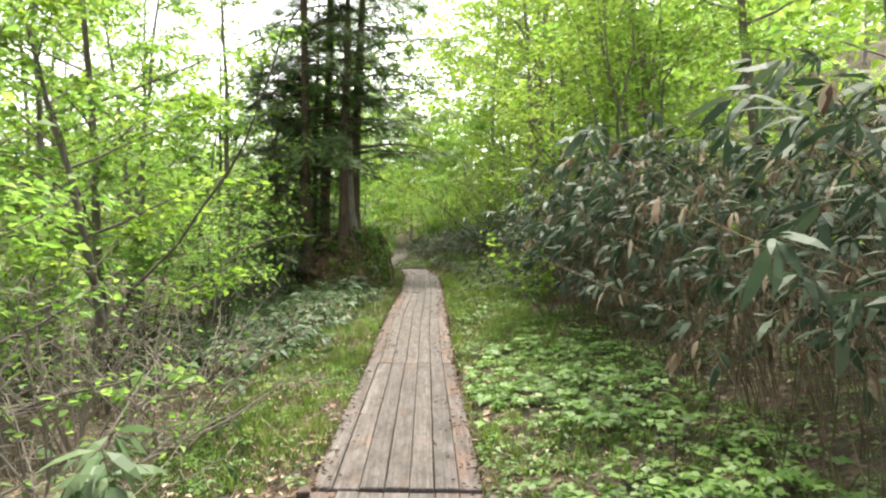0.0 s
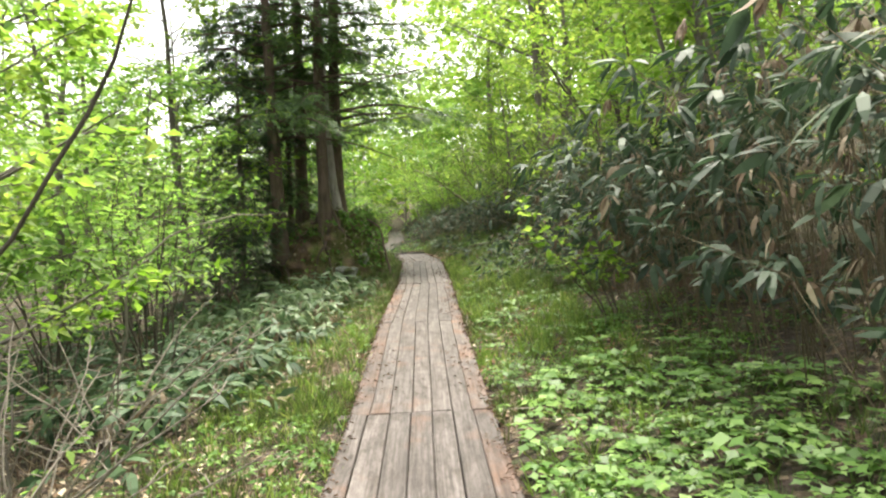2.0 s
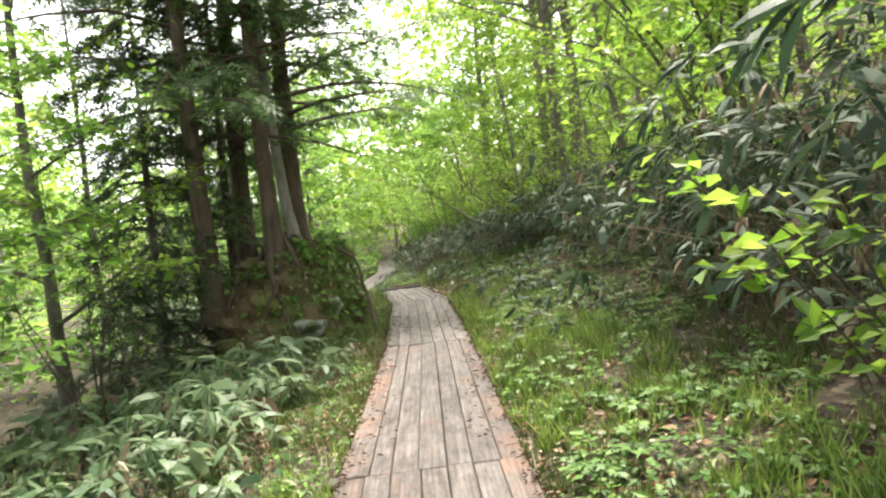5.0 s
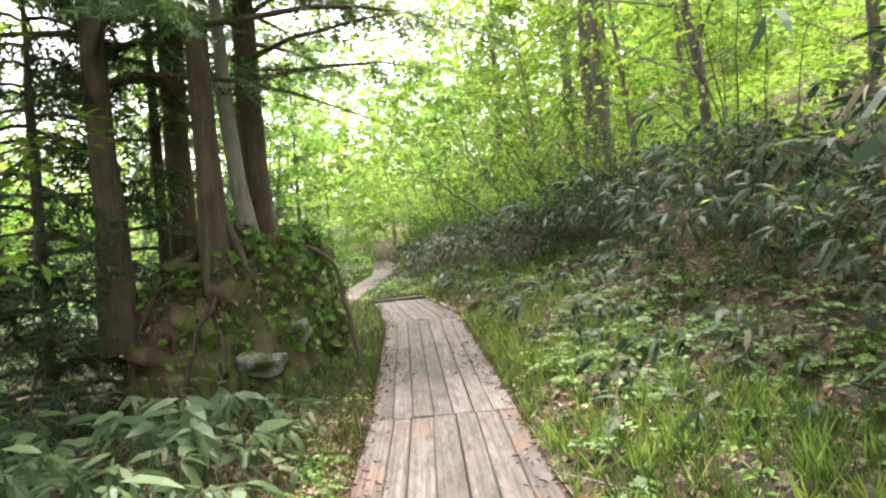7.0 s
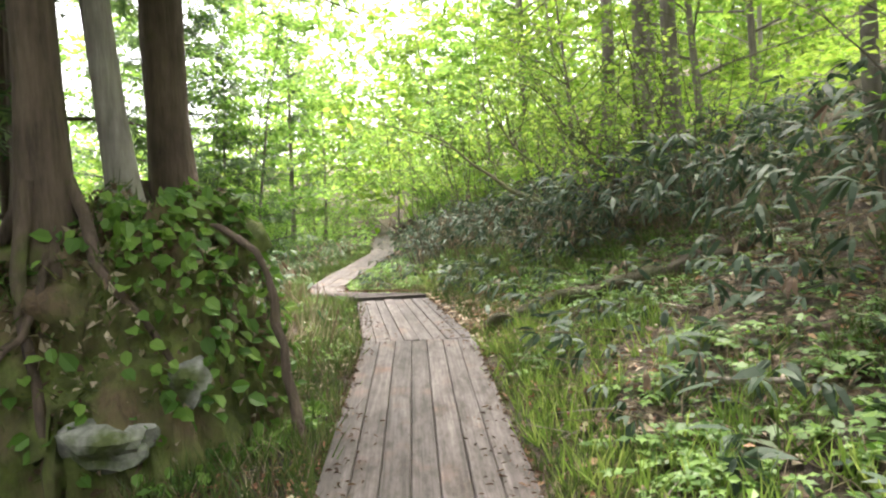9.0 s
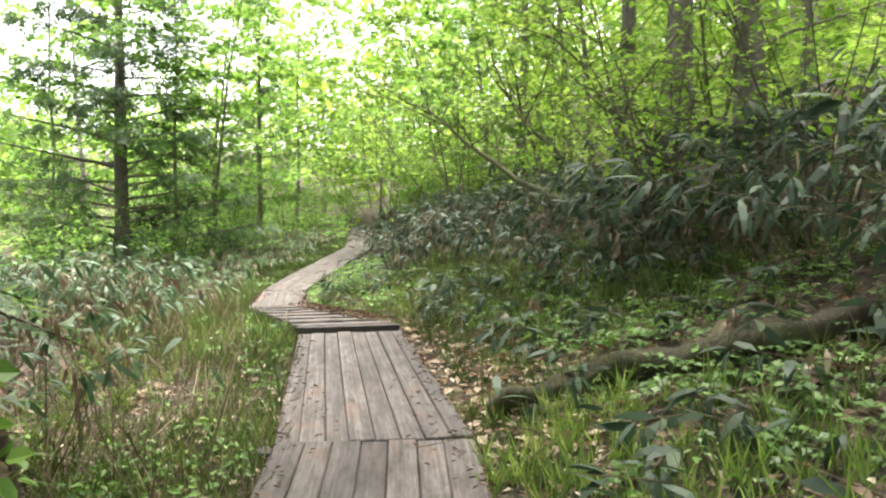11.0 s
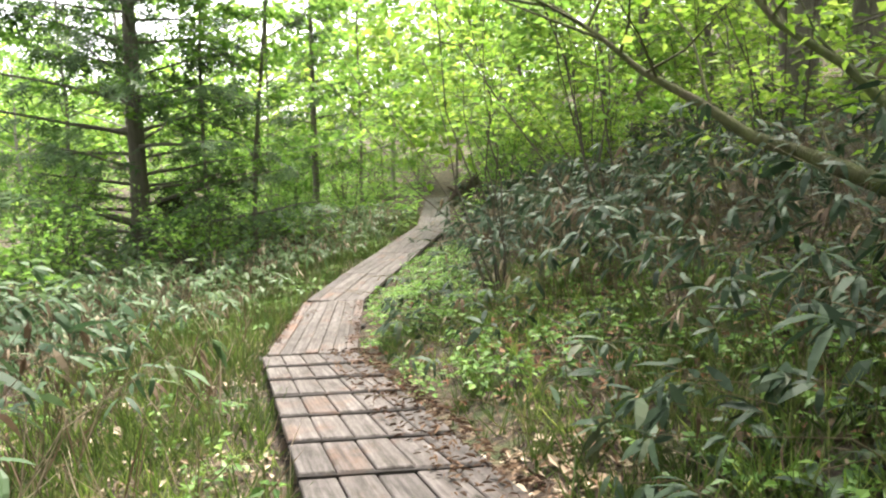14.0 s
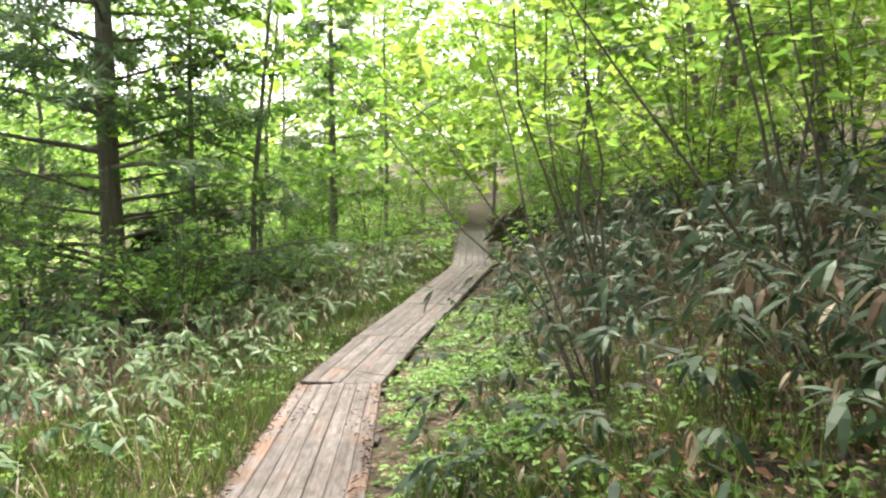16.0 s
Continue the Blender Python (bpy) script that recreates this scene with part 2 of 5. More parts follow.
# ---- geometry helpers ----
class Geo:
    """Gathers vertices and faces for one mesh."""

    def __init__(self):
        self.v, self.f, self.count = [], {3: [], 4: []}, 0

    def add(self, verts, faces):
        verts = np.asarray(verts, dtype=np.float64).reshape(-1, 3)
        faces = np.asarray(faces, dtype=np.int64)
        self.v.append(verts)
        self.f[faces.shape[1]].append(faces + self.count)
        self.count += len(verts)

    def also(self, faces, back):
        faces = np.asarray(faces, dtype=np.int64)
        self.f[faces.shape[1]].append(faces + self.count - back)

    def tube(self, pts, radii, sides=5):
        pts = np.asarray(pts, dtype=np.float64)
        k = len(pts)
        tang = np.gradient(pts, axis=0)
        tang /= np.linalg.norm(tang, axis=1)[:, None] + 1e-9
        ref = np.array([0.0, 0.0, 1.0]) if abs(tang[0][2]) < 0.8 else np.array([1.0, 0.0, 0.0])
        a = np.cross(tang, ref)
        a /= np.linalg.norm(a, axis=1)[:, None] + 1e-9
        b = np.cross(tang, a)
        ang = np.linspace(0, 2 * np.pi, sides, endpoint=False)
        ring = np.cos(ang)[None, :, None] * a[:, None, :] + np.sin(ang)[None, :, None] * b[:, None, :]
        v = pts[:, None, :] + ring * np.asarray(radii)[:, None, None]
        i, j = np.meshgrid(np.arange(k - 1), np.arange(sides), indexing="ij")
        j2 = (j + 1) % sides
        q = np.stack([i * sides + j, i * sides + j2, (i + 1) * sides + j2, (i + 1) * sides + j], -1).reshape(-1, 4)
        self.add(v, q)

    def gnarl(self, amount, scale, seed=0.0):
        """Makes the last piece added uneven."""
        v = self.v[-1]
        for i in range(len(v)):
            v[i] += amount * np.array(noise.noise_vector(Vector(v[i] * scale) + Vector((seed, seed, 0)))) + 0.4 * amount * np.array(noise.noise_vector(Vector(v[i] * scale * 3.3)))

    def leaves(self, p, d, up, length, width, shape, tris, quads=None):
        """Many leaves of one outline: shape rows are (along, across, lift)."""
        if len(p) == 0:
            return
        d = d / (np.linalg.norm(d, axis=1)[:, None] + 1e-9)
        s = np.cross(d, up)
        s /= np.linalg.norm(s, axis=1)[:, None] + 1e-9
        u = np.cross(s, d)
        t = np.asarray(shape)
        v = (p[:, None, :] + t[None, :, 0, None] * (length[:, None, None] * d[:, None, :])
             + t[None, :, 1, None] * (width[:, None, None] * s[:, None, :]) + t[None, :, 2, None] * (length[:, None, None] * u[:, None, :]))
        off = (np.arange(len(p)) * len(t))[:, None, None]
        f = (np.asarray(tris)[None] + off).reshape(-1, 3)
        self.add(v, f)
        if quads is not None:
            self.also((np.asarray(quads)[None] + off).reshape(-1, 4), len(p) * len(t))

    def mesh(self, name, material, smooth=False):
        me = bpy.data.meshes.new(name)
        v = np.concatenate(self.v) if self.v else np.zeros((0, 3))
        tri = np.concatenate(self.f[3]) if self.f[3] else np.zeros((0, 3), int)
        quad = np.concatenate(self.f[4]) if self.f[4] else np.zeros((0, 4), int)
        loops = np.concatenate([tri.ravel(), quad.ravel()])
        sizes = np.concatenate([np.full(len(tri), 3), np.full(len(quad), 4)])
        me.vertices.add(len(v))
        me.vertices.foreach_set("co", v.ravel().astype(np.float32))
        me.loops.add(len(loops))
        me.loops.foreach_set("vertex_index", loops.astype(np.int32))
        me.polygons.add(len(sizes))
        me.polygons.foreach_set("loop_start", np.concatenate([[0], np.cumsum(sizes)[:-1]]).astype(np.int32) if len(sizes) else np.zeros(0, np.int32))
        me.polygons.foreach_set("use_smooth", np.full(len(sizes), smooth))
        me.update(calc_edges=True)
        me.validate()
        me.materials.append(material)
        return me


BROAD = [(0, 0, 0), (0.42, 0.5, 0.08), (1, 0, -0.1), (0.42, -0.5, 0.08)]
BROAD_T = [(0, 1, 2), (0, 2, 3)]
LANCE = [(0, 0, 0), (0.3, 0.48, 0.03), (0.3, -0.48, 0.03), (0.68, 0.4, -0.05), (0.68, -0.4, -0.05), (1, 0, -0.2)]
LANCE_T = [(0, 2, 1), (3, 4, 5)]
LANCE_Q = [(1, 2, 4, 3)]
OVAL = [(0, 0, 0), (0.24, 0.4, 0.1), (0.62, 0.44, 0.06), (1, 0, -0.16), (0.66, -0.42, 0.03), (0.26, -0.44, 0.12)]
OVAL_T = [(0, 3, 2), (0, 2, 1), (0, 5, 4), (0, 4, 3)]
BLADE_S = [(0, 0.5, 0), (0, -0.5, 0), (0.6, 0.3, -0.02), (1, -0.1, -0.06)]
BLADE_T = [(0, 1, 2), (1, 3, 2)]
LOBED = [(0, 0, 0), (0.35, 0.5, -0.02), (0.6, 0.12, -0.04), (1, 0, -0.12), (0.6, -0.12, -0.04), (0.35, -0.5, -0.02)]
LOBED_T = [(0, 1, 2), (0, 2, 4), (0, 4, 5), (2, 3, 4)]
# a flat conifer spray: an axis with slim side fingers
SPRAY, SPRAY_T = [], []
for along, reach_out, ahead in [(0.0, 0.0, 1.0), (0.08, 0.5, 0.30), (0.08, -0.5, 0.30), (0.32, 0.52, 0.32), (0.32, -0.52, 0.32), (0.56, 0.38, 0.26), (0.56, -0.38, 0.26)]:
    k0 = len(SPRAY)
    sag = -0.12 * (along + ahead) ** 2
    SPRAY += [(along, 0.055 if reach_out <= 0 else -0.01, -0.12 * along ** 2), (along + 0.13, -0.055 if reach_out >= 0 else 0.01, -0.12 * (along + 0.13) ** 2), (along + ahead, reach_out, sag - 0.05 * abs(reach_out))]
    SPRAY_T.append((k0, k0 + 1, k0 + 2))


def part_of(parent, name, me, label="", kind=""):
    ob = new(name, me)
    ob.parent = parent
    return tagged(ob, label, kind=kind)


def thing_at(name, place, label, category, group="", kind=""):
    ob = new(name)
    ob.empty_display_size = 0.2
    ob.location = place
    return tagged(ob, label, category, group, kind)


# ---- the lie of the land ----
# boardwalk corners: y, left x, right x, height of the deck
DECK = [(-2.0, -0.68, 0.28, 0.03), (3.80, -0.71, 0.25, 0.05), (7.2, -0.76, 0.15, 0.05), (10.62, -0.86, 0.09, 0.05), (14.4, -0.85, 0.04, 0.05),
        (18.85, -1.02, -0.08, 0.05), (21.38, -1.35, -0.50, 0.05), (24.55, -2.56, -1.84, -0.26), (27.6, -3.08, -2.36, -0.50),
        (29.2, -2.95, -2.22, -0.44), (31.0, -2.77, -2.03, -0.40), (34.5, -2.42, -1.69, -0.30), (41.0, -2.85, -2.15, -0.12)]
DY = np.array([r[0] for r in DECK])
DX = np.array([(r[1] + r[2]) / 2 for r in DECK])
DZ = np.array([r[3] for r in DECK])


def rolling(x, y, s):
    return np.sin(x * 1.3 * s + 1.7 * np.sin(y * 0.9 * s)) * np.cos(y * 1.1 * s + 0.8 * np.sin(x * 1.7 * s))


def land(x, y):
    """Height of the ground."""
    x, y = np.asarray(x, float), np.asarray(y, float)
    d = x - np.interp(y, DY, DX)
    base = np.interp(y, DY, DZ) - 0.1
    right = np.maximum(d - 0.5, 0)
    left = np.maximum(-d - 0.5, 0)
    steep = np.interp(y, [-5, 14, 17, 21, 60], [0.2, 0.2, 0.3, 0.3, 0.3])
    h = base + steep * np.minimum(right, 60) + 0.12 * np.clip(right - 1.6, 0, 50) - np.interp(y, [-5, 17, 21, 60], [0.16, 0.16, 0.06, 0.06]) * np.minimum(left, 4.5) - 0.03 * np.clip(left - 4.5, 0, 60)
    h += np.clip(np.maximum(right, left), 0, 1) * (0.05 * rolling(x, y, 1.0) + 0.025 * rolling(x + 3, y, 3.1))
    far = np.clip((y - 45) / 60, 0, 3)
    return h + 5.0 * far


def axis_steps(lo, hi, step, reach):
    fine = np.arange(lo, hi + 1e-6, step)
    out, w, e = [], step, 0.0
    while e < reach:
        w *= 1.25
        e += w
        out.append(e)
    out = np.array(out)
    return np.concatenate([(lo - out)[::-1], fine, hi + out])


gx, gy = axis_steps(-4.5, 4.2, 0.26, 500), axis_steps(-2, 34, 0.3, 700)
GX, GY = np.meshgrid(gx, gy, indexing="xy")
g = Geo()
nx, ny = len(gx), len(gy)
ii, jj = np.meshgrid(np.arange(ny - 1), np.arange(nx - 1), indexing="ij")
g.add(np.stack([GX, GY, land(GX, GY)], -1), np.stack([ii * nx + jj, ii * nx + jj + 1, (ii + 1) * nx + jj + 1, (ii + 1) * nx + jj], -1).reshape(-1, 4))
tagged(new("ground", g.mesh("ground", GROUND, True)), "brown forest floor with leaf litter and moss", "ground", kind="structure")

EYE_Y = np.array([-3, 0, 4.9, 8.7, 12.4, 15.6, 18.1, 20.0, 21.9, 25])
EYE_X = np.array([0, 0, -0.23, -0.36, -0.4, -0.33, -0.6, -0.79, -1.14, -1.6])


def clear_of_walk(p, gap=0.7):
    """True for places that keep off the line walked."""
    on = (np.abs(p[:, 0] - np.interp(p[:, 1], EYE_Y, EYE_X)) < gap) & (p[:, 1] < 23.2) & (p[:, 2] < 2.6)
    dk = (np.abs(p[:, 0] - np.interp(p[:, 1], DY, DX)) < 0.5) & (p[:, 2] < 1.2)
    return ~(on | dk)


rng = np.random.default_rng(7)


def unit(n):
    v = rng.normal(size=(n, 3))
    return v / np.linalg.norm(v, axis=1)[:, None]


# ---- trees and shrubs ----
def limb(p0, d, length, rise, k=5, wob=0.06):
    """A curved limb: starts along d and bends up (rise > 0) or down."""
    t = np.linspace(0, 1, k)[:, None]
    w = np.cumsum(rng.normal(size=(k, 3)) * wob * length / k, axis=0)
    w[0] = 0
    return np.asarray(p0) + d * length * t + np.array([0, 0, 1.0]) * rise * length * t ** 2 + w


def at_along(pts, s):
    k = len(pts) - 1
    i = min(int(s * k), k - 1)
    return pts[i] + (pts[i + 1] - pts[i]) * (s * k - i)


def turned(d, a):
    c, s = math.cos(a), math.sin(a)
    return np.array([d[0] * c - d[1] * s, d[0] * s + d[1] * c, d[2]])


def foliage(leafgeo, twigs, count, size, flat=0.35, fuzz=0.16, origin=None, droop=0.25):
    """Leaves in flat, layered sprays round the twigs."""
    a = np.array([t[0] for t in twigs])
    b = np.array([t[1] for t in twigs])
    i = rng.integers(0, len(a), count)
    s = rng.random(count)[:, None] ** 0.7
    p = a[i] + (b[i] - a[i]) * s + rng.normal(size=(count, 3)) * fuzz * np.array([1, 1, flat])
    d = (b[i] - a[i]) * 1.0
    d /= np.linalg.norm(d, axis=1)[:, None] + 1e-9
    d = d * 0.6 + rng.normal(size=(count, 3)) * np.array([0.7, 0.7, 0.25]) - np.array([0, 0, droop])
    up = np.array([0, 0, 1.0]) + rng.normal(size=(count, 3)) * 0.42
    world = p if origin is None else p + np.asarray(origin)
    keep = clear_of_walk(world) & (world[:, 2] > land(world[:, 0], world[:, 1]) + 0.05)
    L = size * rng.uniform(0.65, 1.25, count)
    wide = L[keep] * rng.uniform(0.5, 0.72, keep.sum())
    some = np.arange(len(wide)) % 5 != 0
    leafgeo.leaves(p[keep][some], d[keep][some], up[keep][some], L[keep][some] * 1.1, wide[some] * 1.1, BROAD, BROAD_T)


def broadleaf(height, r0, lean=(0, 0), low=0.3, spread=2.0, limbs=14, leaves=5000, size=0.085, rise=0.25, origin=None, fuzz=0.16, twigs_each=6, sides=7, fine=True):
    wood, leaf, twigs = Geo(), Geo(), []
    t = np.linspace(0, 1, 9)
    trunk = np.stack([lean[0] * t ** 1.3, lean[1] * t ** 1.3, height * t - 0.15], -1)
    trunk[1:, :2] += np.cumsum(rng.normal(size=(8, 2)) * 0.02 * height / 4, axis=0)
    rad = r0 * (1 - 0.85 * t) * (1 + 0.5 * np.exp(-t * 22))
    wood.tube(trunk, rad, sides)
    for i in range(limbs):
        h = low + (1 - low) * (i + rng.random()) / limbs * 0.97
        az = i * 2.4 + rng.normal() * 0.5
        d = np.array([math.cos(az), math.sin(az), 0.25 + 0.5 * h])
        ln = spread * rng.uniform(0.7, 1.15) * (1.15 - 0.7 * max(0, (h - low) / (1 - low)))
        b = limb(at_along(trunk, h), d, ln, rise * rng.uniform(-0.6, 1), 6)
        rr = np.linspace(max(0.007, r0 * (1 - 0.85 * h) * 0.42), 0.005, 6)
        wood.tube(b, rr, 4)
        for j in range(twigs_each):
            s = rng.uniform(0.25, 1.0)
            q = at_along(b, s)
            dd = turned(d, rng.choice([-1, 1]) * rng.uniform(0.3, 1.0))
            dd[2] *= 0.35
            e = q + dd * ln * rng.uniform(0.2, 0.42)
            twigs.append((q, e))
            if fine:
                wood.tube([q, (q + e) / 2 + rng.normal(size=3) * 0.02, e], [0.006, 0.004, 0.002], 3)
    foliage(leaf, twigs, leaves, size, fuzz=fuzz, origin=origin)
    return wood, leaf


def plant_tree(name, place, label, category, bark, leafmat, group="", **kw):
    x, y = place
    z = float(land(x, y))
    ob = thing_at(name, (x, y, z), label, category, group)
    wood, leaf = broadleaf(origin=(x, y, z), **kw)
    part_of(ob, "trunk", wood.mesh("trunk", bark, True), "trunk with limbs and twigs")
    if leaf.count:
        part_of(ob, "foliage", leaf.mesh("foliage", leafmat), kind="stuff")
    return ob


def plant_shrub(name, place, label, bark, leafmat, stems=9, height=2.2, spread=1.2, leaves=2500, size=0.07, lean=(0, 0), r=0.014, group="", fuzz=0.12, bare=0.3, category="shrub", twigs_each=8):
    """Many thin stems that fan out from one base."""
    x, y = place
    z = float(land(x, y))
    ob = thing_at(name, (x, y, z), label, category, group)
    wood, leaf, twigs = Geo(), Geo(), []
    for i in range(stems):
        az = i * 2.4 + rng.normal() * 0.4
        out = spread * rng.uniform(0.3, 1.0)
        hh = height * rng.uniform(0.65, 1.1)
        k = 7
        t = np.linspace(0, 1, k)
        pts = np.stack([math.cos(az) * (0.08 + out * t ** 1.4) + lean[0] * t, math.sin(az) * (0.08 + out * t ** 1.4) + lean[1] * t, hh * t ** 0.9 - 0.08], -1)
        pts[1:] += np.cumsum(rng.normal(size=(k - 1, 3)) * 0.045 * height / 2, axis=0)
        wood.tube(pts, np.linspace(r * rng.uniform(0.7, 1.3), 0.003, k), 5)
        for j in range(twigs_each):
            q = at_along(pts, rng.uniform(bare, 1.0))
            a2 = rng.uniform(0, 6.28)
            e = q + np.array([math.cos(a2), math.sin(a2), rng.uniform(-0.1, 0.5)]) * rng.uniform(0.2, 0.55) * height / 2.5
            twigs.append((q, e))
            wood.tube([q, (q + e) / 2 + rng.normal(size=3) * 0.015, e], [0.005, 0.003, 0.0015], 3)
    part_of(ob, "stems", wood.mesh("stems", bark, True), "thin fanned stems")
    if leaves:
        foliage(leaf, twigs, leaves, size, flat=0.5, fuzz=fuzz, origin=(x, y, z))
        part_of(ob, "foliage", leaf.mesh("foliage", leafmat), kind="stuff")
    return ob


def conifer_geo(trunk, rad, lo, hi, branches, reach, sprays, size, wood, leaf, origin, droop=-0.35, sector=None, taper=0.6):
    """Branches with hanging flat sprays on a given trunk line."""
    wood.tube(trunk, rad, 12)
    wood.gnarl(0.035, 4.0, trunk[-1][0])
    P, D, U, L = [], [], [], []
    for i in range(branches):
        h = lo + (hi - lo) * (i + rng.random()) / branches
        az = i * 2.4 + rng.normal() * 0.4 if sector is None else rng.uniform(*sector)
        ln = reach * rng.uniform(0.6, 1.1) * (1 - taper * (h - lo) / max(1e-6, hi - lo))
        d = np.array([math.cos(az), math.sin(az), rng.uniform(0.05, 0.35)])
        b = limb(at_along(trunk, h), d, ln, droop * rng.uniform(0.6, 1.3), 7, 0.05)
        wood.tube(b, np.linspace(0.011 + 0.01 * ln, 0.004, 7), 4)
        n = int(sprays * rng.uniform(0.7, 1.2))
        s = rng.uniform(0.2, 1.0, n)
        q = np.array([at_along(b, v) for v in s])
        side = rng.choice([-1.0, 1.0], n) * rng.uniform(0.35, 1.25, n)
        tw = np.array([turned(d, a) for a in side])
        tw[:, 2] = rng.uniform(-0.45, 0.1, n)
        out = rng.uniform(0.0, 0.3, n)[:, None] * ln * (1.1 - s)[:, None]
        P.append(q + tw * out + rng.normal(size=(n, 3)) * 0.05)
        D.append(tw + rng.normal(size=(n, 3)) * 0.25 + np.array([0, 0, -0.25]))
        U.append(np.array([0, 0, 1.0]) + rng.normal(size=(n, 3)) * 0.35)
        L.append(size * rng.uniform(0.6, 1.3, n))
    P, D, U, L = map(np.concatenate, (P, D, U, L))
    w = P + np.asarray(origin)
    k = clear_of_walk(w, 1.25) & (w[:, 2] > land(w[:, 0], w[:, 1]) + 0.05)
    leaf.leaves(P[k], D[k], U[k], L[k] * 1.3, L[k] * 0.9, SPRAY, SPRAY_T)


def plant_conifer(name, place, label, bark, leafmat, base_z=None, height=12.0, r0=0.15, lean=(0, 0), bow=(0, 0), lo=0.2, hi=1.0, branches=36, reach=2.2, sprays=60, size=0.2, droop=-0.35, group="", flare=0.5, sector=None, taper=0.6, roots=0):
    x, y = place
    z = float(land(x, y)) if base_z is None else base_z
    ob = thing_at(name, (x, y, z), label, "tree", group)
    t = np.linspace(0, 1, 14) ** 1.5
    trunk = np.stack([lean[0] * t + bow[0] * np.exp(-t * 14), lean[1] * t + bow[1] * np.exp(-t * 14), height * t - 0.35], -1)
    rad = r0 * (1 - 0.8 * t) * (1 + flare * np.exp(-t * height * 1.6))
    wood, leaf = Geo(), Geo()
    for i in range(roots):
        az = i * 6.283 / max(1, roots) + rng.normal() * 0.3
        s = np.linspace(0, 1, 7)
        rx, ry = np.cos(az) * (0.4 * r0 + 0.75 * s) + 0.07 * np.sin(s * 7 + i), np.sin(az) * (0.4 * r0 + 0.75 * s) + 0.07 * np.cos(s * 6 + i)
        rz = np.maximum(mound_surface(x + rx, y + ry), z - 1.2) - z + 0.03
        rz[0] = max(rz[0], 0) + 0.42
        rz[1] = rz[1] + 0.12
        wood.tube(np.stack([rx, ry, rz], -1), np.linspace(r0 * 0.36, 0.015, 7), 7)
        wood.gnarl(0.03, 6.0, az)
    conifer_geo(trunk, rad, lo, hi, branches, reach, sprays, size, wood, leaf, (x, y, z), droop, sector, taper)
    part_of(ob, "trunk", wood.mesh("trunk", bark, True), "upright trunk with limbs")
    part_of(ob, "foliage", leaf.mesh("foliage", leafmat), kind="stuff")
    return ob


# ---- bamboo grass ----
def plant_sasa(place_fn, culms, label, leafmat, reach=(-0.8, 0.0), height=1.3, leaf_len=0.22, per=9, dead=0.06, group="bamboo grass", width=0.2, spread=0.35):
    """A patch of bamboo grass: arching culms with fans of long leaves at their tips."""
    base = np.array([place_fn() for _ in range(culms)])
    cx, cy = base.mean(axis=0)
    cz = float(land(cx, cy))
    ob = thing_at("bamboo_grass", (cx, cy, cz), label, "bamboo grass", group)
    o = np.array([cx, cy, cz])
    wood, leaf, dry = Geo(), Geo(), Geo()
    for x, y in base:
        z = float(land(x, y))
        h = height * rng.uniform(0.55, 1.15)
        arch = np.array([reach[0], reach[1]]) * rng.uniform(0.3, 1.1) + rng.normal(size=2) * spread
        k = 3
        t = np.array([0, 0.6, 1.0])
        pts = np.stack([x + arch[0] * t ** 1.8, y + arch[1] * t ** 1.8, z + h * (t - 0.28 * t ** 3) - 0.04], -1)
        wood.tube(pts - o, np.linspace(0.005, 0.002, k), 3)
        for fan in range(3 if h > 0.4 else 2):
            s = (1.0, 0.78, 0.6)[fan]
            tip = at_along(pts, s)
            n = rng.integers(max(3, per // 2), per + 1) if fan == 0 else rng.integers(2, 5)
            az0 = math.atan2(arch[1], arch[0]) + rng.normal() * 0.5
            az = az0 + rng.normal(size=n) * 0.95
            el = rng.uniform(-1.0, 0.3, n)
            d = np.stack([np.cos(az) * np.cos(el), np.sin(az) * np.cos(el), np.sin(el)], -1)
            p = np.repeat(tip[None], n, 0) + d * 0.02
            up = np.array([0, 0, 1.0]) + rng.normal(size=(n, 3)) * 0.4
            L = leaf_len * rng.uniform(0.45, 1.2, n)
            k2 = clear_of_walk(p + d * L[:, None]) & clear_of_walk(p) & (p[:, 2] > land(p[:, 0], p[:, 1]) + 0.03)
            is_dry = rng.random() < dead
            if is_dry:
                d[:, 2] -= 1.1
                L *= 0.75
                k2 &= rng.random(n) < 0.6
            (dry if is_dry else leaf).leaves((p - o)[k2], d[k2], up[k2], L[k2], L[k2] * width * rng.uniform(0.8, 1.25, k2.sum()), LANCE, LANCE_T, LANCE_Q)
    part_of(ob, "culms", wood.mesh("culms", CULM, True), "thin arching culms", "stuff")
    part_of(ob, "leaves", leaf.mesh("leaves", leafmat), kind="stuff")
    if dry.count:
        part_of(ob, "dead_leaves", dry.mesh("dead_leaves", DRY), "withered tan leaves", "stuff")
    return ob


def box_of(x0, x1, y0, y1, off=True):
    """Random spots; with off, x counts from the boardwalk's centre line."""
    def spot():
        y = rng.uniform(y0, y1)
        x = rng.uniform(x0, x1)
        return (x + float(np.interp(y, DY, DX)), y) if off else (x, y)
    return spot
# ---- the conifer grove on its mound ----
MX, MY, MRX, MRY = -2.38, 17.2, 1.14, 0.97


def mound_top(x, y):
    """Height of the mound over its foot, and how far out a place is (1: the rim)."""
    ang = np.arctan2((y - MY) / MRY, (x - MX) / MRX)
    r = np.hypot((x - MX) / MRX, (y - MY) / MRY) / (1 + 0.07 * np.sin(3 * ang + 1) + 0.06 * np.sin(5 * ang) + 0.03 * np.sin(11 * ang + 2))
    r = r * (1 + 0.42 * np.maximum(0, np.cos(ang - 1.05)) ** 2)
    return np.clip(1 - r ** 5.5, 0, 1) ** 0.7, r


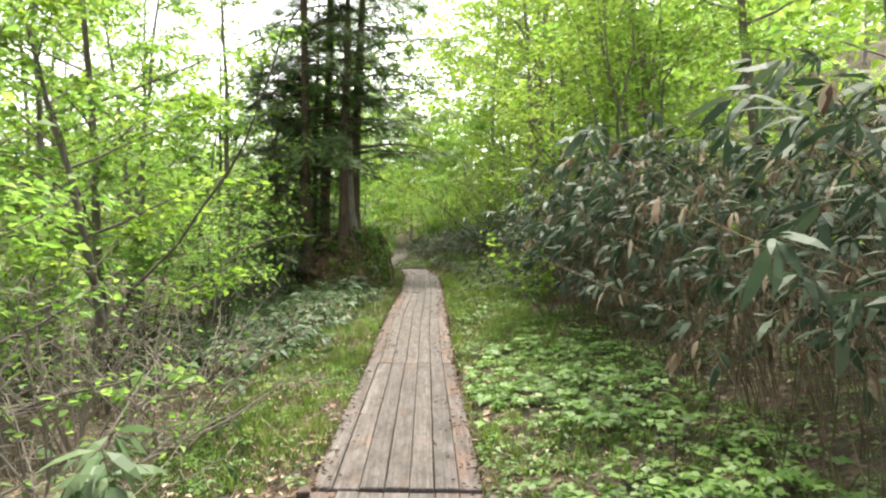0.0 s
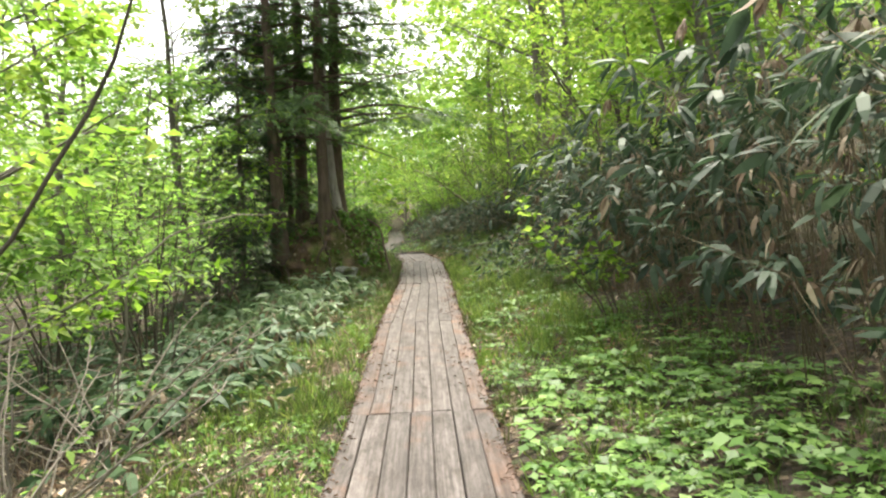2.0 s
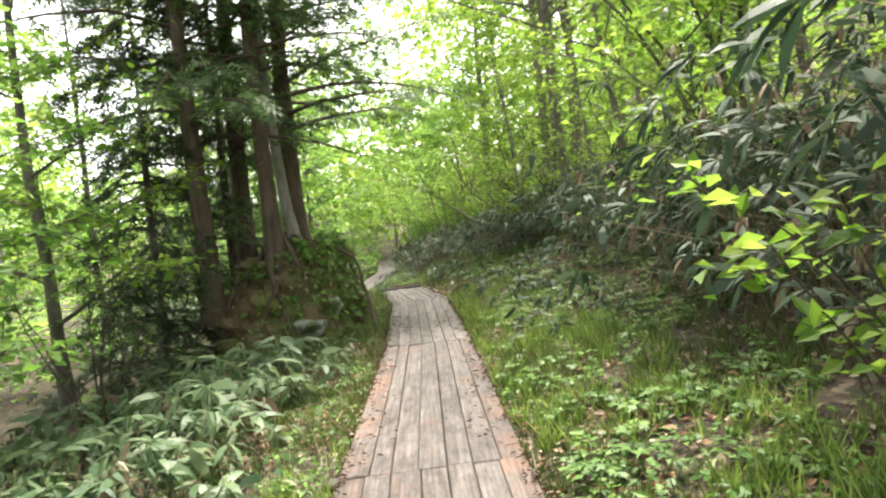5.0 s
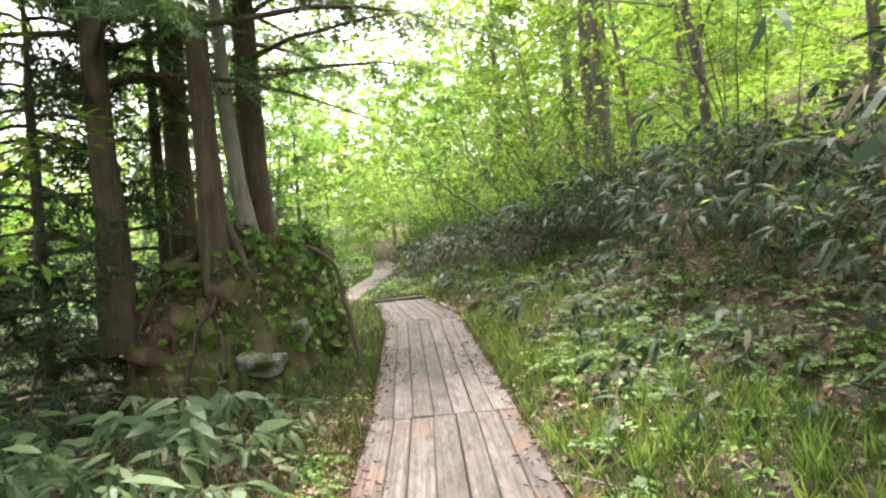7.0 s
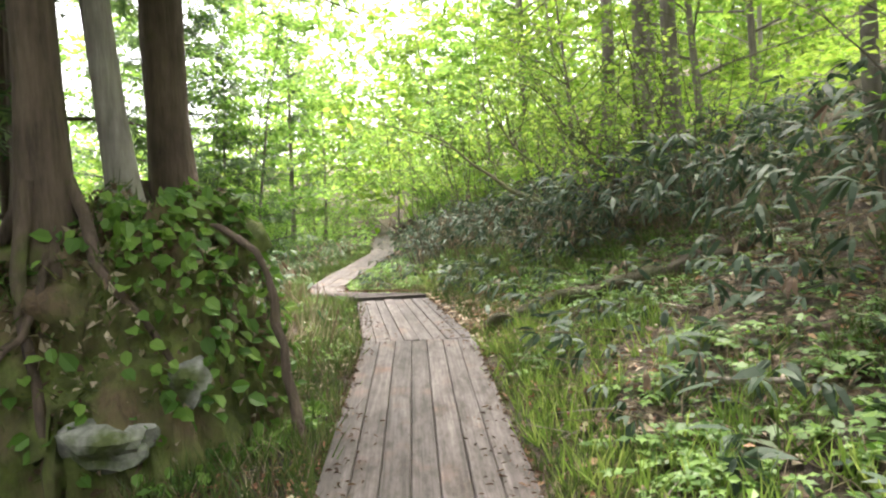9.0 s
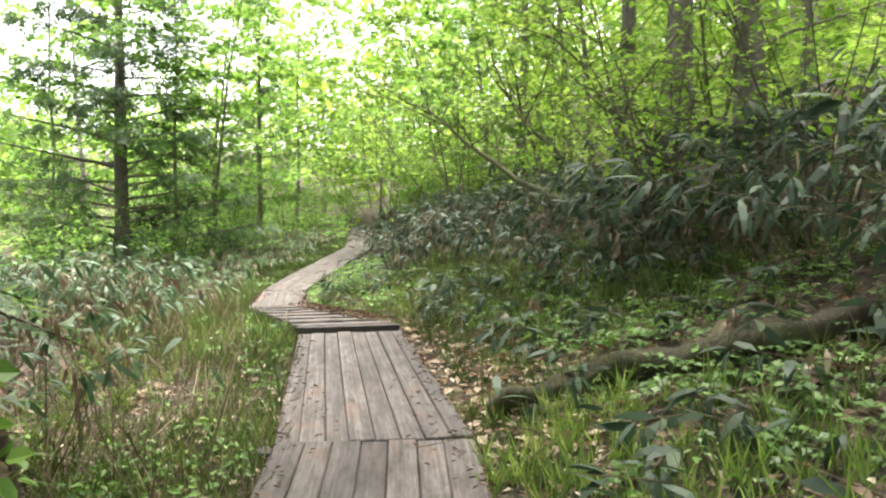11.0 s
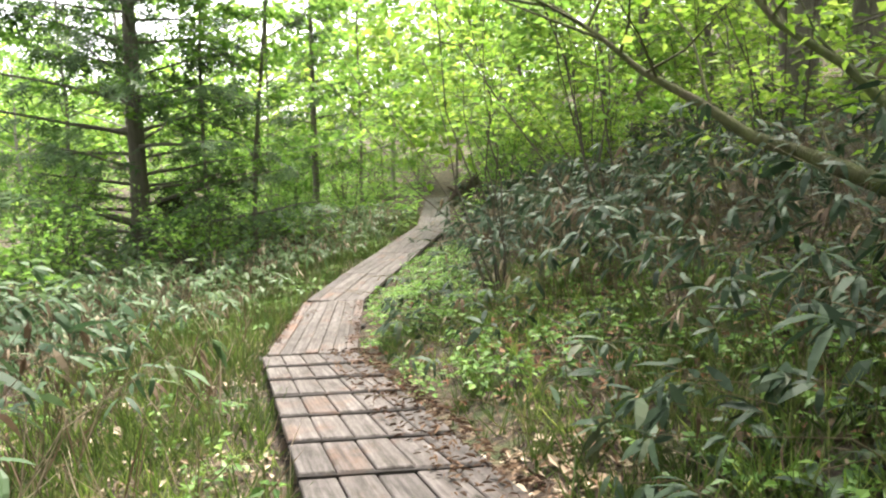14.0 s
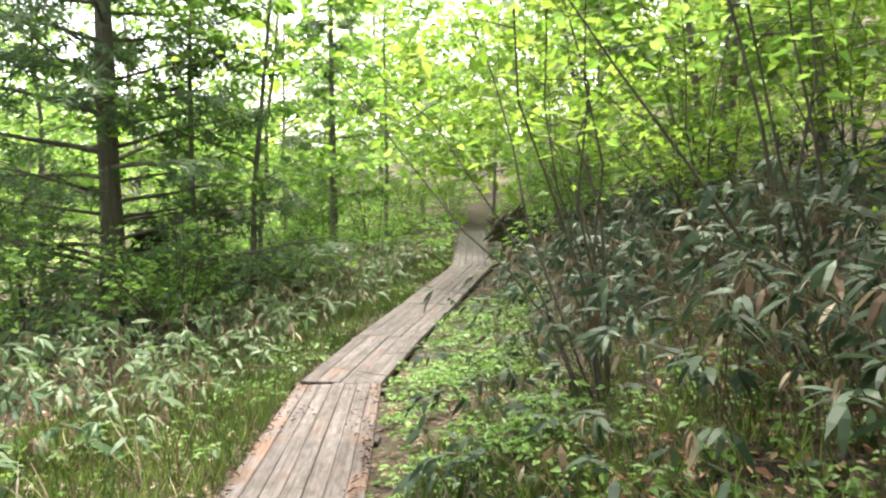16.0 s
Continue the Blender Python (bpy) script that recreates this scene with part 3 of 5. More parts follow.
def mound_height(x, y):
    return mound_top(x, y)[0]


def mound_surface(x, y):
    prof, r = mound_top(x, y)
    lumps = 0.12 * rolling(x * 1.3, y * 1.3, 3.3) + 0.10 * rolling(x, y + 5, 7.5) + 0.06 * rolling(x + 2, y, 13) + 0.03 * rolling(x, y, 25)
    top = 1.2 + 0.35 * np.minimum(x + 2.1, 0) - 0.5 * np.maximum(MY - 0.35 - y, 0)
    return land(x, y) * (1 - prof) + (top + lumps) * prof


def build_mound():
    g = Geo()
    n, m = 150, 50
    ang = np.linspace(0, 2 * np.pi, n, endpoint=False)
    rr = np.linspace(0, 1.12, m)
    A, R = np.meshgrid(ang, rr, indexing="ij")
    pull = 1 + 0.42 * np.maximum(0, np.cos(A - 1.05)) ** 2
    X, Y = MX + np.cos(A) * R * MRX / pull, MY + np.sin(A) * R * MRY / pull
    Z = mound_surface(X, Y) - 0.06 * (R > 1.09)
    push = 0.09 * rolling(X * 2 + Z * 3, Y * 2 + Z * 4, 2.3) + 0.05 * rolling(X + Z, Y - Z, 9.0) + 0.025 * rolling(X - Z, Y + Z * 2, 17.0)
    X, Y = X + push * np.cos(A), Y + push * np.sin(A)
    i, j = np.meshgrid(np.arange(n), np.arange(m - 1), indexing="ij")
    i2 = (i + 1) % n
    g.add(np.stack([X, Y, Z], -1), np.stack([i * m + j, i * m + j + 1, i2 * m + j + 1, i2 * m + j], -1).reshape(-1, 4))
    g.gnarl(0.09, 2.6)
    g.gnarl(0.045, 7.0)
    return tagged(new("root_mound", g.mesh("root_mound", MOUND, True)), "mossy earth mound bound by conifer roots", "mound", kind="structure")


build_mound()

GROVE = "conifers of the grove"
plant_conifer("conifer_tree", (-3.27, 16.6), "tall conifer with reddish bark on the mossy mound", BARK_RED, NEEDLE, 0.62, 11, 0.14, (-0.25, 0.4), lo=0.36, branches=52, reach=2.7, sprays=72, size=0.2, group=GROVE, droop=-0.35, taper=0.4)
plant_conifer("conifer_tree", (-3.06, 17.75), "tall conifer with grey-brown bark on the mound", BARK_RED, NEEDLE, 0.6, 11.5, 0.15, (0.15, 0.3), lo=0.36, branches=46, reach=2.5, sprays=66, size=0.2, group=GROVE, taper=0.4)
plant_conifer("conifer_tree", (-2.43, 16.72), "stout conifer with flaring base on the mound", BARK_RED, NEEDLE, 0.95, 11.5, 0.122, (0.1, 0.2), bow=(0.05, 0), lo=0.37, branches=50, reach=2.7, sprays=72, size=0.2, group=GROVE, flare=0.6, droop=-0.3, taper=0.4, roots=4)
plant_conifer("conifer_tree", (-2.29, 17.25), "slim conifer stem leaning against a stout one", BARK_PALE, NEEDLE, 1.05, 10, 0.085, (-0.25, 0.1), bow=(0.24, 0), lo=0.5, branches=16, reach=1.6, sprays=50, size=0.2, group=GROVE)
plant_conifer("conifer_tree", (-2.46, 18.35), "conifer with curved base and a long side limb", BARK_RED, NEEDLE, 1.0, 11, 0.165, (0.4, 0.2), bow=(0.24, 0), lo=0.36, branches=52, reach=3.1, sprays=80, size=0.2, group=GROVE, droop=-0.15, taper=0.4, roots=7)
plant_conifer("conifer_tree", (-3.36, 17.95), "slender dark conifer behind the mound", BARK_RED, NEEDLE, None, 10, 0.07, (0.1, 0.2), lo=0.14, branches=56, reach=1.8, sprays=48, size=0.18, group=GROVE, taper=0.3, droop=-0.5)
plant_conifer("fir_tree", (-4.15, 16.9), "dark young fir with drooping boughs beside the mound", BARK_GREY, NEEDLE_DARK, None, 6.2, 0.07, (0.1, 0.1), lo=0.1, branches=100, reach=1.8, sprays=55, size=0.19, droop=-0.7, taper=0.5)


# ---- broadleaf trees, left of the path ----
YOUNG = "young broadleaf trees"
for i, (x, y, h, sp, lv) in enumerate([(-3.9, 8.2, 5.5, 1.8, 5200), (-5.3, 6.6, 6.0, 2.0, 5200), (-5.9, 10.6, 6.5, 2.2, 6000), (-7.6, 13.4, 7.0, 2.4, 6000), (-4.9, 13.2, 4.2, 1.5, 3600),
                                       (-8.5, 8.8, 7.5, 2.5, 5000), (-6.6, 20.5, 7.5, 2.2, 4500), (-10.6, 18, 9.0, 2.8, 5000), (-3.3, 5.2, 3.4, 1.2, 2200), (-7.2, 16.6, 8.5, 2.5, 4600), (-6.2, 13.8, 8.0, 2.3, 4600), (-8.4, 19.2, 9.5, 2.6, 4600), (-9.8, 13.6, 9.0, 2.7, 4600), (-12.5, 22, 10, 3, 4200), (-5.0, 10.0, 8.0, 2.4, 5200), (-4.6, 15.2, 8.5, 2.0, 4200), (-6.4, 8.2, 8.0, 2.4, 5200)]):
    plant_tree("young_tree", (x, y), "slender young broadleaf tree with fresh green leaves", "tree", BARK_GREY, FRESH if i % 3 else LIME, YOUNG,
               height=h, r0=0.035 + 0.006 * h, lean=(rng.normal() * 0.4, rng.normal() * 0.4), low=0.16, spread=sp, limbs=20, leaves=int(lv * 0.66), size=0.114, twigs_each=5)

# ---- broadleaf trees, right of the path and beyond ----
for i, (x, y, h, sp, lv) in enumerate([(3.6, 11.5, 6.5, 2.3, 5000), (4.6, 15.5, 8.0, 2.6, 6000), (3.2, 18.6, 7.0, 2.8, 6500), (5.8, 19.5, 9.0, 2.8, 6000), (2.6, 27.5, 5.0, 2.2, 4600), (4.0, 24.5, 6.5, 2.4, 4200),
                                       (1.2, 31.0, 5.0, 2.2, 6000), (3.4, 33, 7.5, 2.6, 6000), (0.3, 36, 6.5, 2.6, 6000), (6.5, 28, 9.0, 3.0, 6000)]):
    plant_tree("young_tree", (x, y), "young broadleaf tree with lime-green leaves on the slope", "tree", BARK_GREY, LIME if i % 3 else FRESH, YOUNG,
               height=h, r0=0.03 + 0.007 * h, lean=(-0.5 + rng.normal() * 0.3, rng.normal() * 0.4), low=0.2, spread=sp, limbs=22, leaves=int(lv * 0.95), size=0.1 if y < 29 else 0.14, twigs_each=6)

for x, y, h, r, lean in [(3.0, 22.6, 10, 0.13, (-0.6, 0)), (3.55, 26.2, 13, 0.2, (-0.1, 0.4)), (3.9, 30.5, 13, 0.2, (0.2, 0.3)), (5.0, 30.8, 14, 0.22, (0.1, 0.2)), (2.2, 34.0, 12, 0.14, (0.3, 0)), (6.4, 5.5, 9, 0.12, (-1.6, 0.3)), (6.8, 10.0, 9, 0.13, (-1.6, 0)), (6.2, 1.5, 9, 0.12, (-1.4, 0)), (6.6, 14.5, 10, 0.13, (-1.5, 0))]:
    plant_tree("forest_tree", (x, y), "tall broadleaf tree with grey trunk on the slope", "tree", BARK_GREY, LIME, "tall trees on the slope", height=h, r0=r, lean=lean, low=0.38, spread=3.9, limbs=22, leaves=4400, size=0.17, fuzz=0.25, twigs_each=5)

plant_shrub("multi_stem_tree", (2.75, 9.6), "small tree of fanned grey stems behind the bamboo grass", BARK_GREY, LIME, 8, 6.0, 1.5, 4600, 0.1, (-0.5, 0.2), 0.04, "multi-stemmed small trees", 0.25, 0.35, "tree", 12)
plant_shrub("multi_stem_tree", (3.1, 14.2), "small tree of fanned dark stems with lime leaves", STEM, LIME, 7, 5.0, 1.6, 4200, 0.1, (-0.9, 0.0), 0.035, "multi-stemmed small trees", 0.25, 0.3, "tree", 12)

# ---- beyond the bend ----
plant_conifer("fir_tree", (-7.0, 31.15), "fir with level branches beside the boardwalk", BARK_GREY, NEEDLE_LIGHT, None, 9.5, 0.17, (0.15, 0.1), lo=0.2, branches=70, reach=3.4, sprays=70, size=0.28, droop=-0.05, taper=0.6)
plant_conifer("fir_tree", (-5.2, 36.5), "fir with level branches among broadleaf trees", BARK_GREY, NEEDLE_LIGHT, None, 8.5, 0.1, (0.1, 0.1), lo=0.35, branches=36, reach=1.6, sprays=60, size=0.2, droop=0.0, taper=0.7)
for x, y, h, lean in [(-5.95, 31.6, 7.5, (0.3, 0)), (-5.2, 31.9, 7.5, (0.9, 0.2)), (-6.2, 34.8, 8.5, (1.1, 0)), (-9.5, 33, 9, (0.2, 0.3)), (-4.3, 38, 8, (0.2, 0)), (-7.5, 40, 10, (0, 0.3)), (-2.0, 43, 8, (0.3, 0)), (-11, 27, 7, (0, 0))]:
    plant_tree("young_tree", (x, y), "slender broadleaf tree with bright layered leaves", "tree", BARK_GREY, FRESH, YOUNG, height=h, r0=0.05, lean=lean, low=0.22, spread=2.2, limbs=20, leaves=3800, size=0.14, twigs_each=5)

# ---- far wood: repeats of a few trees and bushes ----
far_models = []
for k, (h, sp) in enumerate([(10, 4.2), (13, 4.8), (8, 3.6)]):
    far_models.append(plant_tree("wood_tree", ((-14, 44), (2, 50), (12, 40))[k], "broadleaf forest tree with a bright spring crown", "tree", BARK_PALE, (FRESH, LIME, LIME)[k], "trees of the far wood",
                                 height=h, r0=0.12, low=0.1, spread=sp, limbs=16, leaves=1450, size=0.38, fuzz=0.5, twigs_each=4, sides=5, fine=False))
bush_models = [plant_shrub("wood_bush", p, "bright leafy bush of the undergrowth", STEM, m, 6, 2.4, 1.3, 1000, 0.17, group="bushes of the wood", fuzz=0.25, bare=0.1, twigs_each=4)
               for p, m in (((-8.0, 44), FRESH), ((4.5, 44), LIME))]
made = 0
while made < 14:
    y = rng.uniform(41, 62)
    x = rng.uniform(-0.66, 0.66) * y + rng.normal()
    s = rng.uniform(0.7, 1.0) * (0.95 if x < -0.15 * y else 1.15)
    copy_thing(far_models[made % 3], Matrix.Translation((x, y, float(land(x, y)))) @ pose(0, 0, 0, 0, 0, rng.uniform(0, 360)) @ Matrix.Scale(s, 4))
    made += 1
for x, y in [(-4.6, 46), (-0.8, 47), (3.2, 43), (10, 13), (12, 18), (11, 24), (13, 29), (10, 35), (-14, 26), (-16, 33), (8, 3), (-10, -3), (7, -5), (-3, -9)]:
    copy_thing(far_models[int(abs(x) + y) % 3], Matrix.Translation((x, y, float(land(x, y)))) @ pose(0, 0, 0, 0, 0, rng.uniform(0, 360)) @ Matrix.Scale(0.8, 4))
made = 0
while made < 20:
    y = rng.uniform(14, 52)
    x = rng.uniform(-0.6, 0.5) * y
    d = x - float(np.interp(y, DY, DX))
    if (y < 46 and -3.4 < d < 2.2) or (y < 28 and -5.0 < d < 6.0) or (y < 22 and d > 0):
        continue
    copy_thing(bush_models[0 if x < -2 else 1], Matrix.Translation((x, y, float(land(x, y)))) @ pose(0, 0, 0, 0, 0, rng.uniform(0, 360)) @ Matrix.Scale(rng.uniform(0.6, 1.15), 4))
    made += 1


def distant_woods(name, label, material, crowns, per, box, size, tall=1.0):
    """Crowns of the woods beyond, leaf clump by leaf clump."""
    g = Geo()
    for _ in range(crowns):
        y = rng.uniform(box[2], box[3])
        x = rng.uniform(box[0], box[1]) * y
        h = rng.uniform(3.5, 8.5) * (1.15 if x < -0.2 * y else 1.6) * tall
        c = np.array([x, y, float(land(x, y)) + h * 0.55])
        r = np.array([h * 0.5, h * 0.5, h * 0.58])
        u = unit(per)
        u[:, 1] = -np.abs(u[:, 1]) * 0.9 + 0.25
        p = c + u * r * rng.uniform(0.55, 1.05, per)[:, None] + rng.normal(size=(per, 3)) * 0.35
        d = u * 0.5 + rng.normal(size=(per, 3)) * np.array([0.8, 0.8, 0.3])
        up = u * 0.5 + np.array([0, 0, 0.9]) + rng.normal(size=(per, 3)) * 0.4
        L = size * rng.uniform(0.5, 1.3, per)
        g.leaves(p, d, up, L, L * rng.uniform(0.45, 0.75, per), BROAD, BROAD_T)
    tagged(new(name, g.mesh(name, material)), label, "woods", kind="stuff")


distant_woods("distant_woods", "bright spring woods on the far slope", LIME, 150, 110, (-0.7, 0.75, 58, 105), 0.75)
distant_woods("distant_woods", "green woods closing the view", FRESH, 120, 110, (-0.75, 0.7, 54, 100), 0.7)

distant_woods("distant_woods", "tall lime-green woods rising behind the bend", LIME, 85, 170, (-0.13, 0.45, 42, 60), 0.5, 1.5)

# ---- shrubs ----
SHR = "thin-stemmed shrubs"
plant_shrub("stem_shrub", (-0.7, 25.9), "shrub of many thin dark stems beside the boardwalk", STEM, LIME, 9, 3.5, 1.3, 900, 0.075, (-0.9, 0.4), 0.0105, SHR, 0.2, 0.5, twigs_each=6)
plant_shrub("stem_shrub", (0.3, 25.2), "shrub of thin dark stems on the slope", STEM, FRESH, 5, 3.2, 1.2, 700, 0.075, (-0.9, 0.2), 0.0105, SHR, 0.2, 0.45, twigs_each=7)
for x, y, h, lv in [(0.6, 28.5, 2.6, 1700), (1.5, 24.8, 2.4, 900), (0.9, 30.5, 3.0, 2600), (2.2, 29.5, 3.2, 2600), (-0.3, 32.5, 3.0, 2600), (1.8, 21.5, 2.2, 500), (2.5, 20.5, 2.4, 600), (2.8, 17.0, 2.4, 1000), (-5.0, 29.2, 1.8, 1300), (-4.9, 33, 2, 1600), (-4.2, 36, 2.4, 1800), (-6.4, 27.6, 2.0, 1500), (-7.6, 30.0, 2.2, 1600), (-6.0, 38.5, 2.8, 1800), (-8.2, 35.5, 2.8, 1800), (-4.2, 40.5, 2.8, 1800), (-3.4, 44.5, 3.0, 1800), (-0.6, 38, 3, 2400), (0.8, 40, 3.4, 2600)]:
    plant_shrub("leafy_shrub", (x, y), "leafy shrub with thin stems and bright leaves", STEM, LIME if x > 0 else FRESH, 10, h, 1.1, lv, 0.075, (-0.3, 0), 0.011, SHR, 0.17, 0.25, twigs_each=6)
for x, y, h, lv in [(-3.0, 9.6, 2.2, 700), (-3.6, 11.2, 2.6, 900), (-4.3, 10.2, 2.6, 1200), (-5.0, 8.4, 2.4, 1200), (-3.9, 14.4, 2.4, 500), (-5.6, 14.8, 2.4, 1200), (-4.4, 6.6, 2.2, 900)]:
    plant_shrub("leafy_shrub", (x, y), "sparse shrub with thin stems and fresh leaves", STEM, FRESH, 10, h, 0.9, lv, 0.07, (0, 0), 0.013, SHR, 0.14, 0.4)
for x, y, h in [(-2.4, 4.2, 1.3), (-2.9, 5.4, 1.6), (-2.2, 6.1, 1.0), (-3.4, 6.8, 1.5), (-2.5, 7.6, 1.0), (-3.1, 3.4, 1.3), (-2.0, 5.0, 0.8), (-3.7, 5.0, 1.5), (-1.9, 3.2, 0.7), (-2.9, 6.9, 1.1)]:
    plant_shrub("bare_shrub", (x, y), "bare tangle of bleached grey twigs", TWIG, FRESH, 13, h, 1.15, 60, 0.06, (rng.normal() * 0.3, 0), 0.009, "bare twig shrubs", 0.1, 0.15)

plant_shrub("yellow_shrub", (1.5, 9.3), "small shrub with yellow-green young leaves under the bamboo grass", STEM, LIME, 5, 1.1, 0.45, 330, 0.09, (-0.45, 0.0), 0.007, "", 0.08, 0.4)


def leaning_stems(base, runs, label):
    """Mossy stems that lean out of the slope towards the path."""
    x, y = base
    z = float(land(x, y))
    ob = thing_at("leaning_tree", (x, y, z), label, "tree", "leaning mossy trees")
    wood, leaf, twigs = Geo(), Geo(), []
    for dx, dy, dz, r in runs:
        t = np.linspace(0, 1, 10)
        pts = np.stack([dx * t, dy * t, dz * t ** 1.7 - 0.05], -1)
        pts[1:] += np.cumsum(rng.normal(size=(9, 3)) * 0.03, axis=0)
        wood.tube(pts, np.linspace(r, 0.008, 10), 7)
        for j in range(9):
            q = at_along(pts, rng.uniform(0.35, 1))
            e = q + np.array([rng.normal() * 0.5 - 0.2, rng.normal() * 0.5, rng.uniform(0.3, 1.0)])
            wood.tube([q, (q + e) / 2 + rng.normal(size=3) * 0.04, e], [0.012, 0.008, 0.003], 4)
            for m in range(3):
                f = at_along([q, e], rng.uniform(0.4, 1.0))
                ee = f + np.array([rng.normal() * 0.4, rng.normal() * 0.4, rng.uniform(-0.05, 0.3)])
                twigs.append((f, ee))
                wood.tube([f, (f + ee) / 2, ee], [0.004, 0.003, 0.0015], 3)
    foliage(leaf, twigs, 900, 0.075, origin=(x, y, z))
    part_of(ob, "trunk", wood.mesh("trunk", MOSSY, True), "mossy leaning stems")
    part_of(ob, "foliage", leaf.mesh("foliage", LIME), kind="stuff")


leaning_stems((2.1, 22.3), [(-2.4, 2.0, 1.5, 0.075), (-1.7, 1.6, 2.3, 0.045), (-0.7, 1.3, 2.7, 0.035)], "leaning mossy tree with dark stems and lime leaves")
leaning_stems((2.45, 21.9), [(-1.2, 0.6, 1.6, 0.05), (-0.5, -0.2, 2.2, 0.035), (0.3, 0.3, 2.4, 0.03)], "mossy tree leaning out from the slope")
leaning_stems((2.5, 12.6), [(-0.9, -0.6, 1.3, 0.055), (-0.3, 0.5, 2.2, 0.05)], "dark leaning stem under the bamboo grass")

# ---- bamboo grass ----
for y0 in np.arange(1.6, 13.6, 1.5):
    lo = 1.95 if y0 < 11 else 2.15 + 0.2 * (y0 - 11)
    plant_sasa(box_of(lo, lo + 1.4, y0, y0 + 1.5), 82, "tall bank of grey-green bamboo grass with some withered leaves", SASA, (-0.75, 0.0), (2.4 if y0 < 9 else 2.1) if y0 < 11.5 else 1.65, 0.175, 10, 0.2, width=0.21)
    if y0 > 2.5:
        plant_sasa(box_of(lo + (0.1 if y0 > 8 else 0.3), lo + 0.9, y0, y0 + 1.5), 30 if y0 > 8 else 20, "lower skirt of the bamboo grass bank with withered leaves", SASA, (-0.35, 0.0), 1.05, 0.19, 8, 0.35, width=0.24)
    plant_sasa(box_of(lo + 1.3, lo + 3.2, y0, y0 + 1.5), 30, "tall bamboo grass on the slope", SASA, (-0.5, 0.0), 2.3, 0.22, 8, 0.05)
for y0 in np.arange(13.6, 20.5, 2.3):
    plant_sasa(box_of(2.5, 5.2, y0, y0 + 2.3), 110, "bamboo grass on the slope", SASA, (-0.5, 0.0), 1.1, 0.2, 8, 0.1)
    plant_sasa(box_of(0.9, 3.0, y0, y0 + 2.3), 85, "scattered bamboo grass on the verge", SASA, (-0.1, 0.0), 0.26, 0.16, 6, 0.15, width=0.26)
for y0 in np.arange(20.6, 34, 2.0):
    lo = 1.7 if y0 < 22 else 1.85
    plant_sasa(box_of(lo, lo + 1.5, y0, y0 + 2.0), 115, "bamboo grass bank beside the boardwalk", SASA, (-0.3, 0.0), 0.8 if y0 < 22 else 1.0, 0.135, 8, 0.22, width=0.22)
    plant_sasa(box_of(0.85, lo, y0, y0 + 2.0), 38, "scattered bamboo grass with withered leaves", SASA, (-0.1, 0.0), 0.3, 0.15, 6, 0.25, width=0.24)
    plant_sasa(box_of(lo + 1.2, 5.4, y0, y0 + 2.0), 42, "bamboo grass on the upper slope", SASA, (-0.4, 0.0), 1.0, 0.18, 7, 0.06)
for y0, lo in [(7.6, -2.9), (9.4, -3.2), (11.2, -3.2), (13.0, -3.4)]:
    plant_sasa(box_of(lo, -1.55 if y0 < 11 else -1.3, y0, y0 + 1.8), 115, "low bamboo grass beside the boardwalk", SASA_GREEN if y0 < 11 else SASA_PALE, (0.1, -0.2), 0.5, 0.2, 7, 0.18, width=0.26)
    plant_sasa(box_of(lo - 2.5, lo, y0, y0 + 1.8), 36, "low bamboo grass away from the path", SASA_GREEN, (0.1, -0.2), 0.55, 0.2, 7, 0.06)
plant_sasa(box_of(-3.6, -1.5, 12.8, 15.5), 110, "bamboo grass at the foot of the mound", SASA_PALE, (0.15, -0.3), 0.7, 0.24, 8, 0.15, width=0.27)
plant_sasa(box_of(-2.2, -0.95, 13.4, 15.5), 60, "bamboo grass and withered leaves before the mound", SASA_PALE, (0.1, -0.2), 0.35, 0.18, 6, 0.4, width=0.24)
plant_sasa(box_of(-3.4, -1.2, 1.8, 5.4), 34, "scattered bamboo grass among dry twigs", SASA_GREEN, (0.1, -0.1), 0.35, 0.18, 6, 0.15)
plant_sasa(box_of(-1.5, -1.3, 3.1, 3.4), 6, "fresh bamboo grass sprig among dry twigs", SASA_PALE, (0.0, -0.1), 1.0, 0.22, 6, 0.0, width=0.3, spread=0.1)
for y0 in np.arange(18.2, 35, 2.0):
    plant_sasa(box_of(-3.6, -1.45 if y0 < 25 else -0.8, y0, y0 + 2.0), 120, "green bamboo grass with dry stalks beside the boardwalk", SASA_GREEN if y0 < 26 else SASA_PALE, (0.1, -0.15), 1.15 if y0 < 24 else 0.8, 0.16, 7, 0.35, width=0.21)
    plant_sasa(box_of(-6.2, -3.0, y0, y0 + 2.0), 100, "pale green bamboo grass thicket", SASA_PALE, (0.1, -0.2), 1.0, 0.18, 7, 0.12, width=0.24)


# ---- ground cover ----
def spread_cover(name, label, category, material, count, region, make):
    """Many small plants in one object."""
    y = rng.uniform(region[2], region[3], count)
    x = rng.uniform(region[0], region[1], count) + np.interp(y, DY, DX)
    z = land(x, y)
    on_mound = mound_height(x, y) > 0.05
    x, y, z = x[~on_mound], y[~on_mound], z[~on_mound]
    g = Geo()
    make(g, np.stack([x, y, z], -1))
    tagged(new(name, g.mesh(name, material)), label, category, kind="stuff")


def thin_out(p, s, keep):
    """Leaves uneven patches."""
    o = rng.uniform(0, 50, 2)
    f = 0.5 + 0.5 * rolling(p[:, 0] + o[0], p[:, 1] + o[1], s)
    return p[rng.random(len(p)) < np.clip(keep + (f - 0.5) * 1.3, 0, 1)]


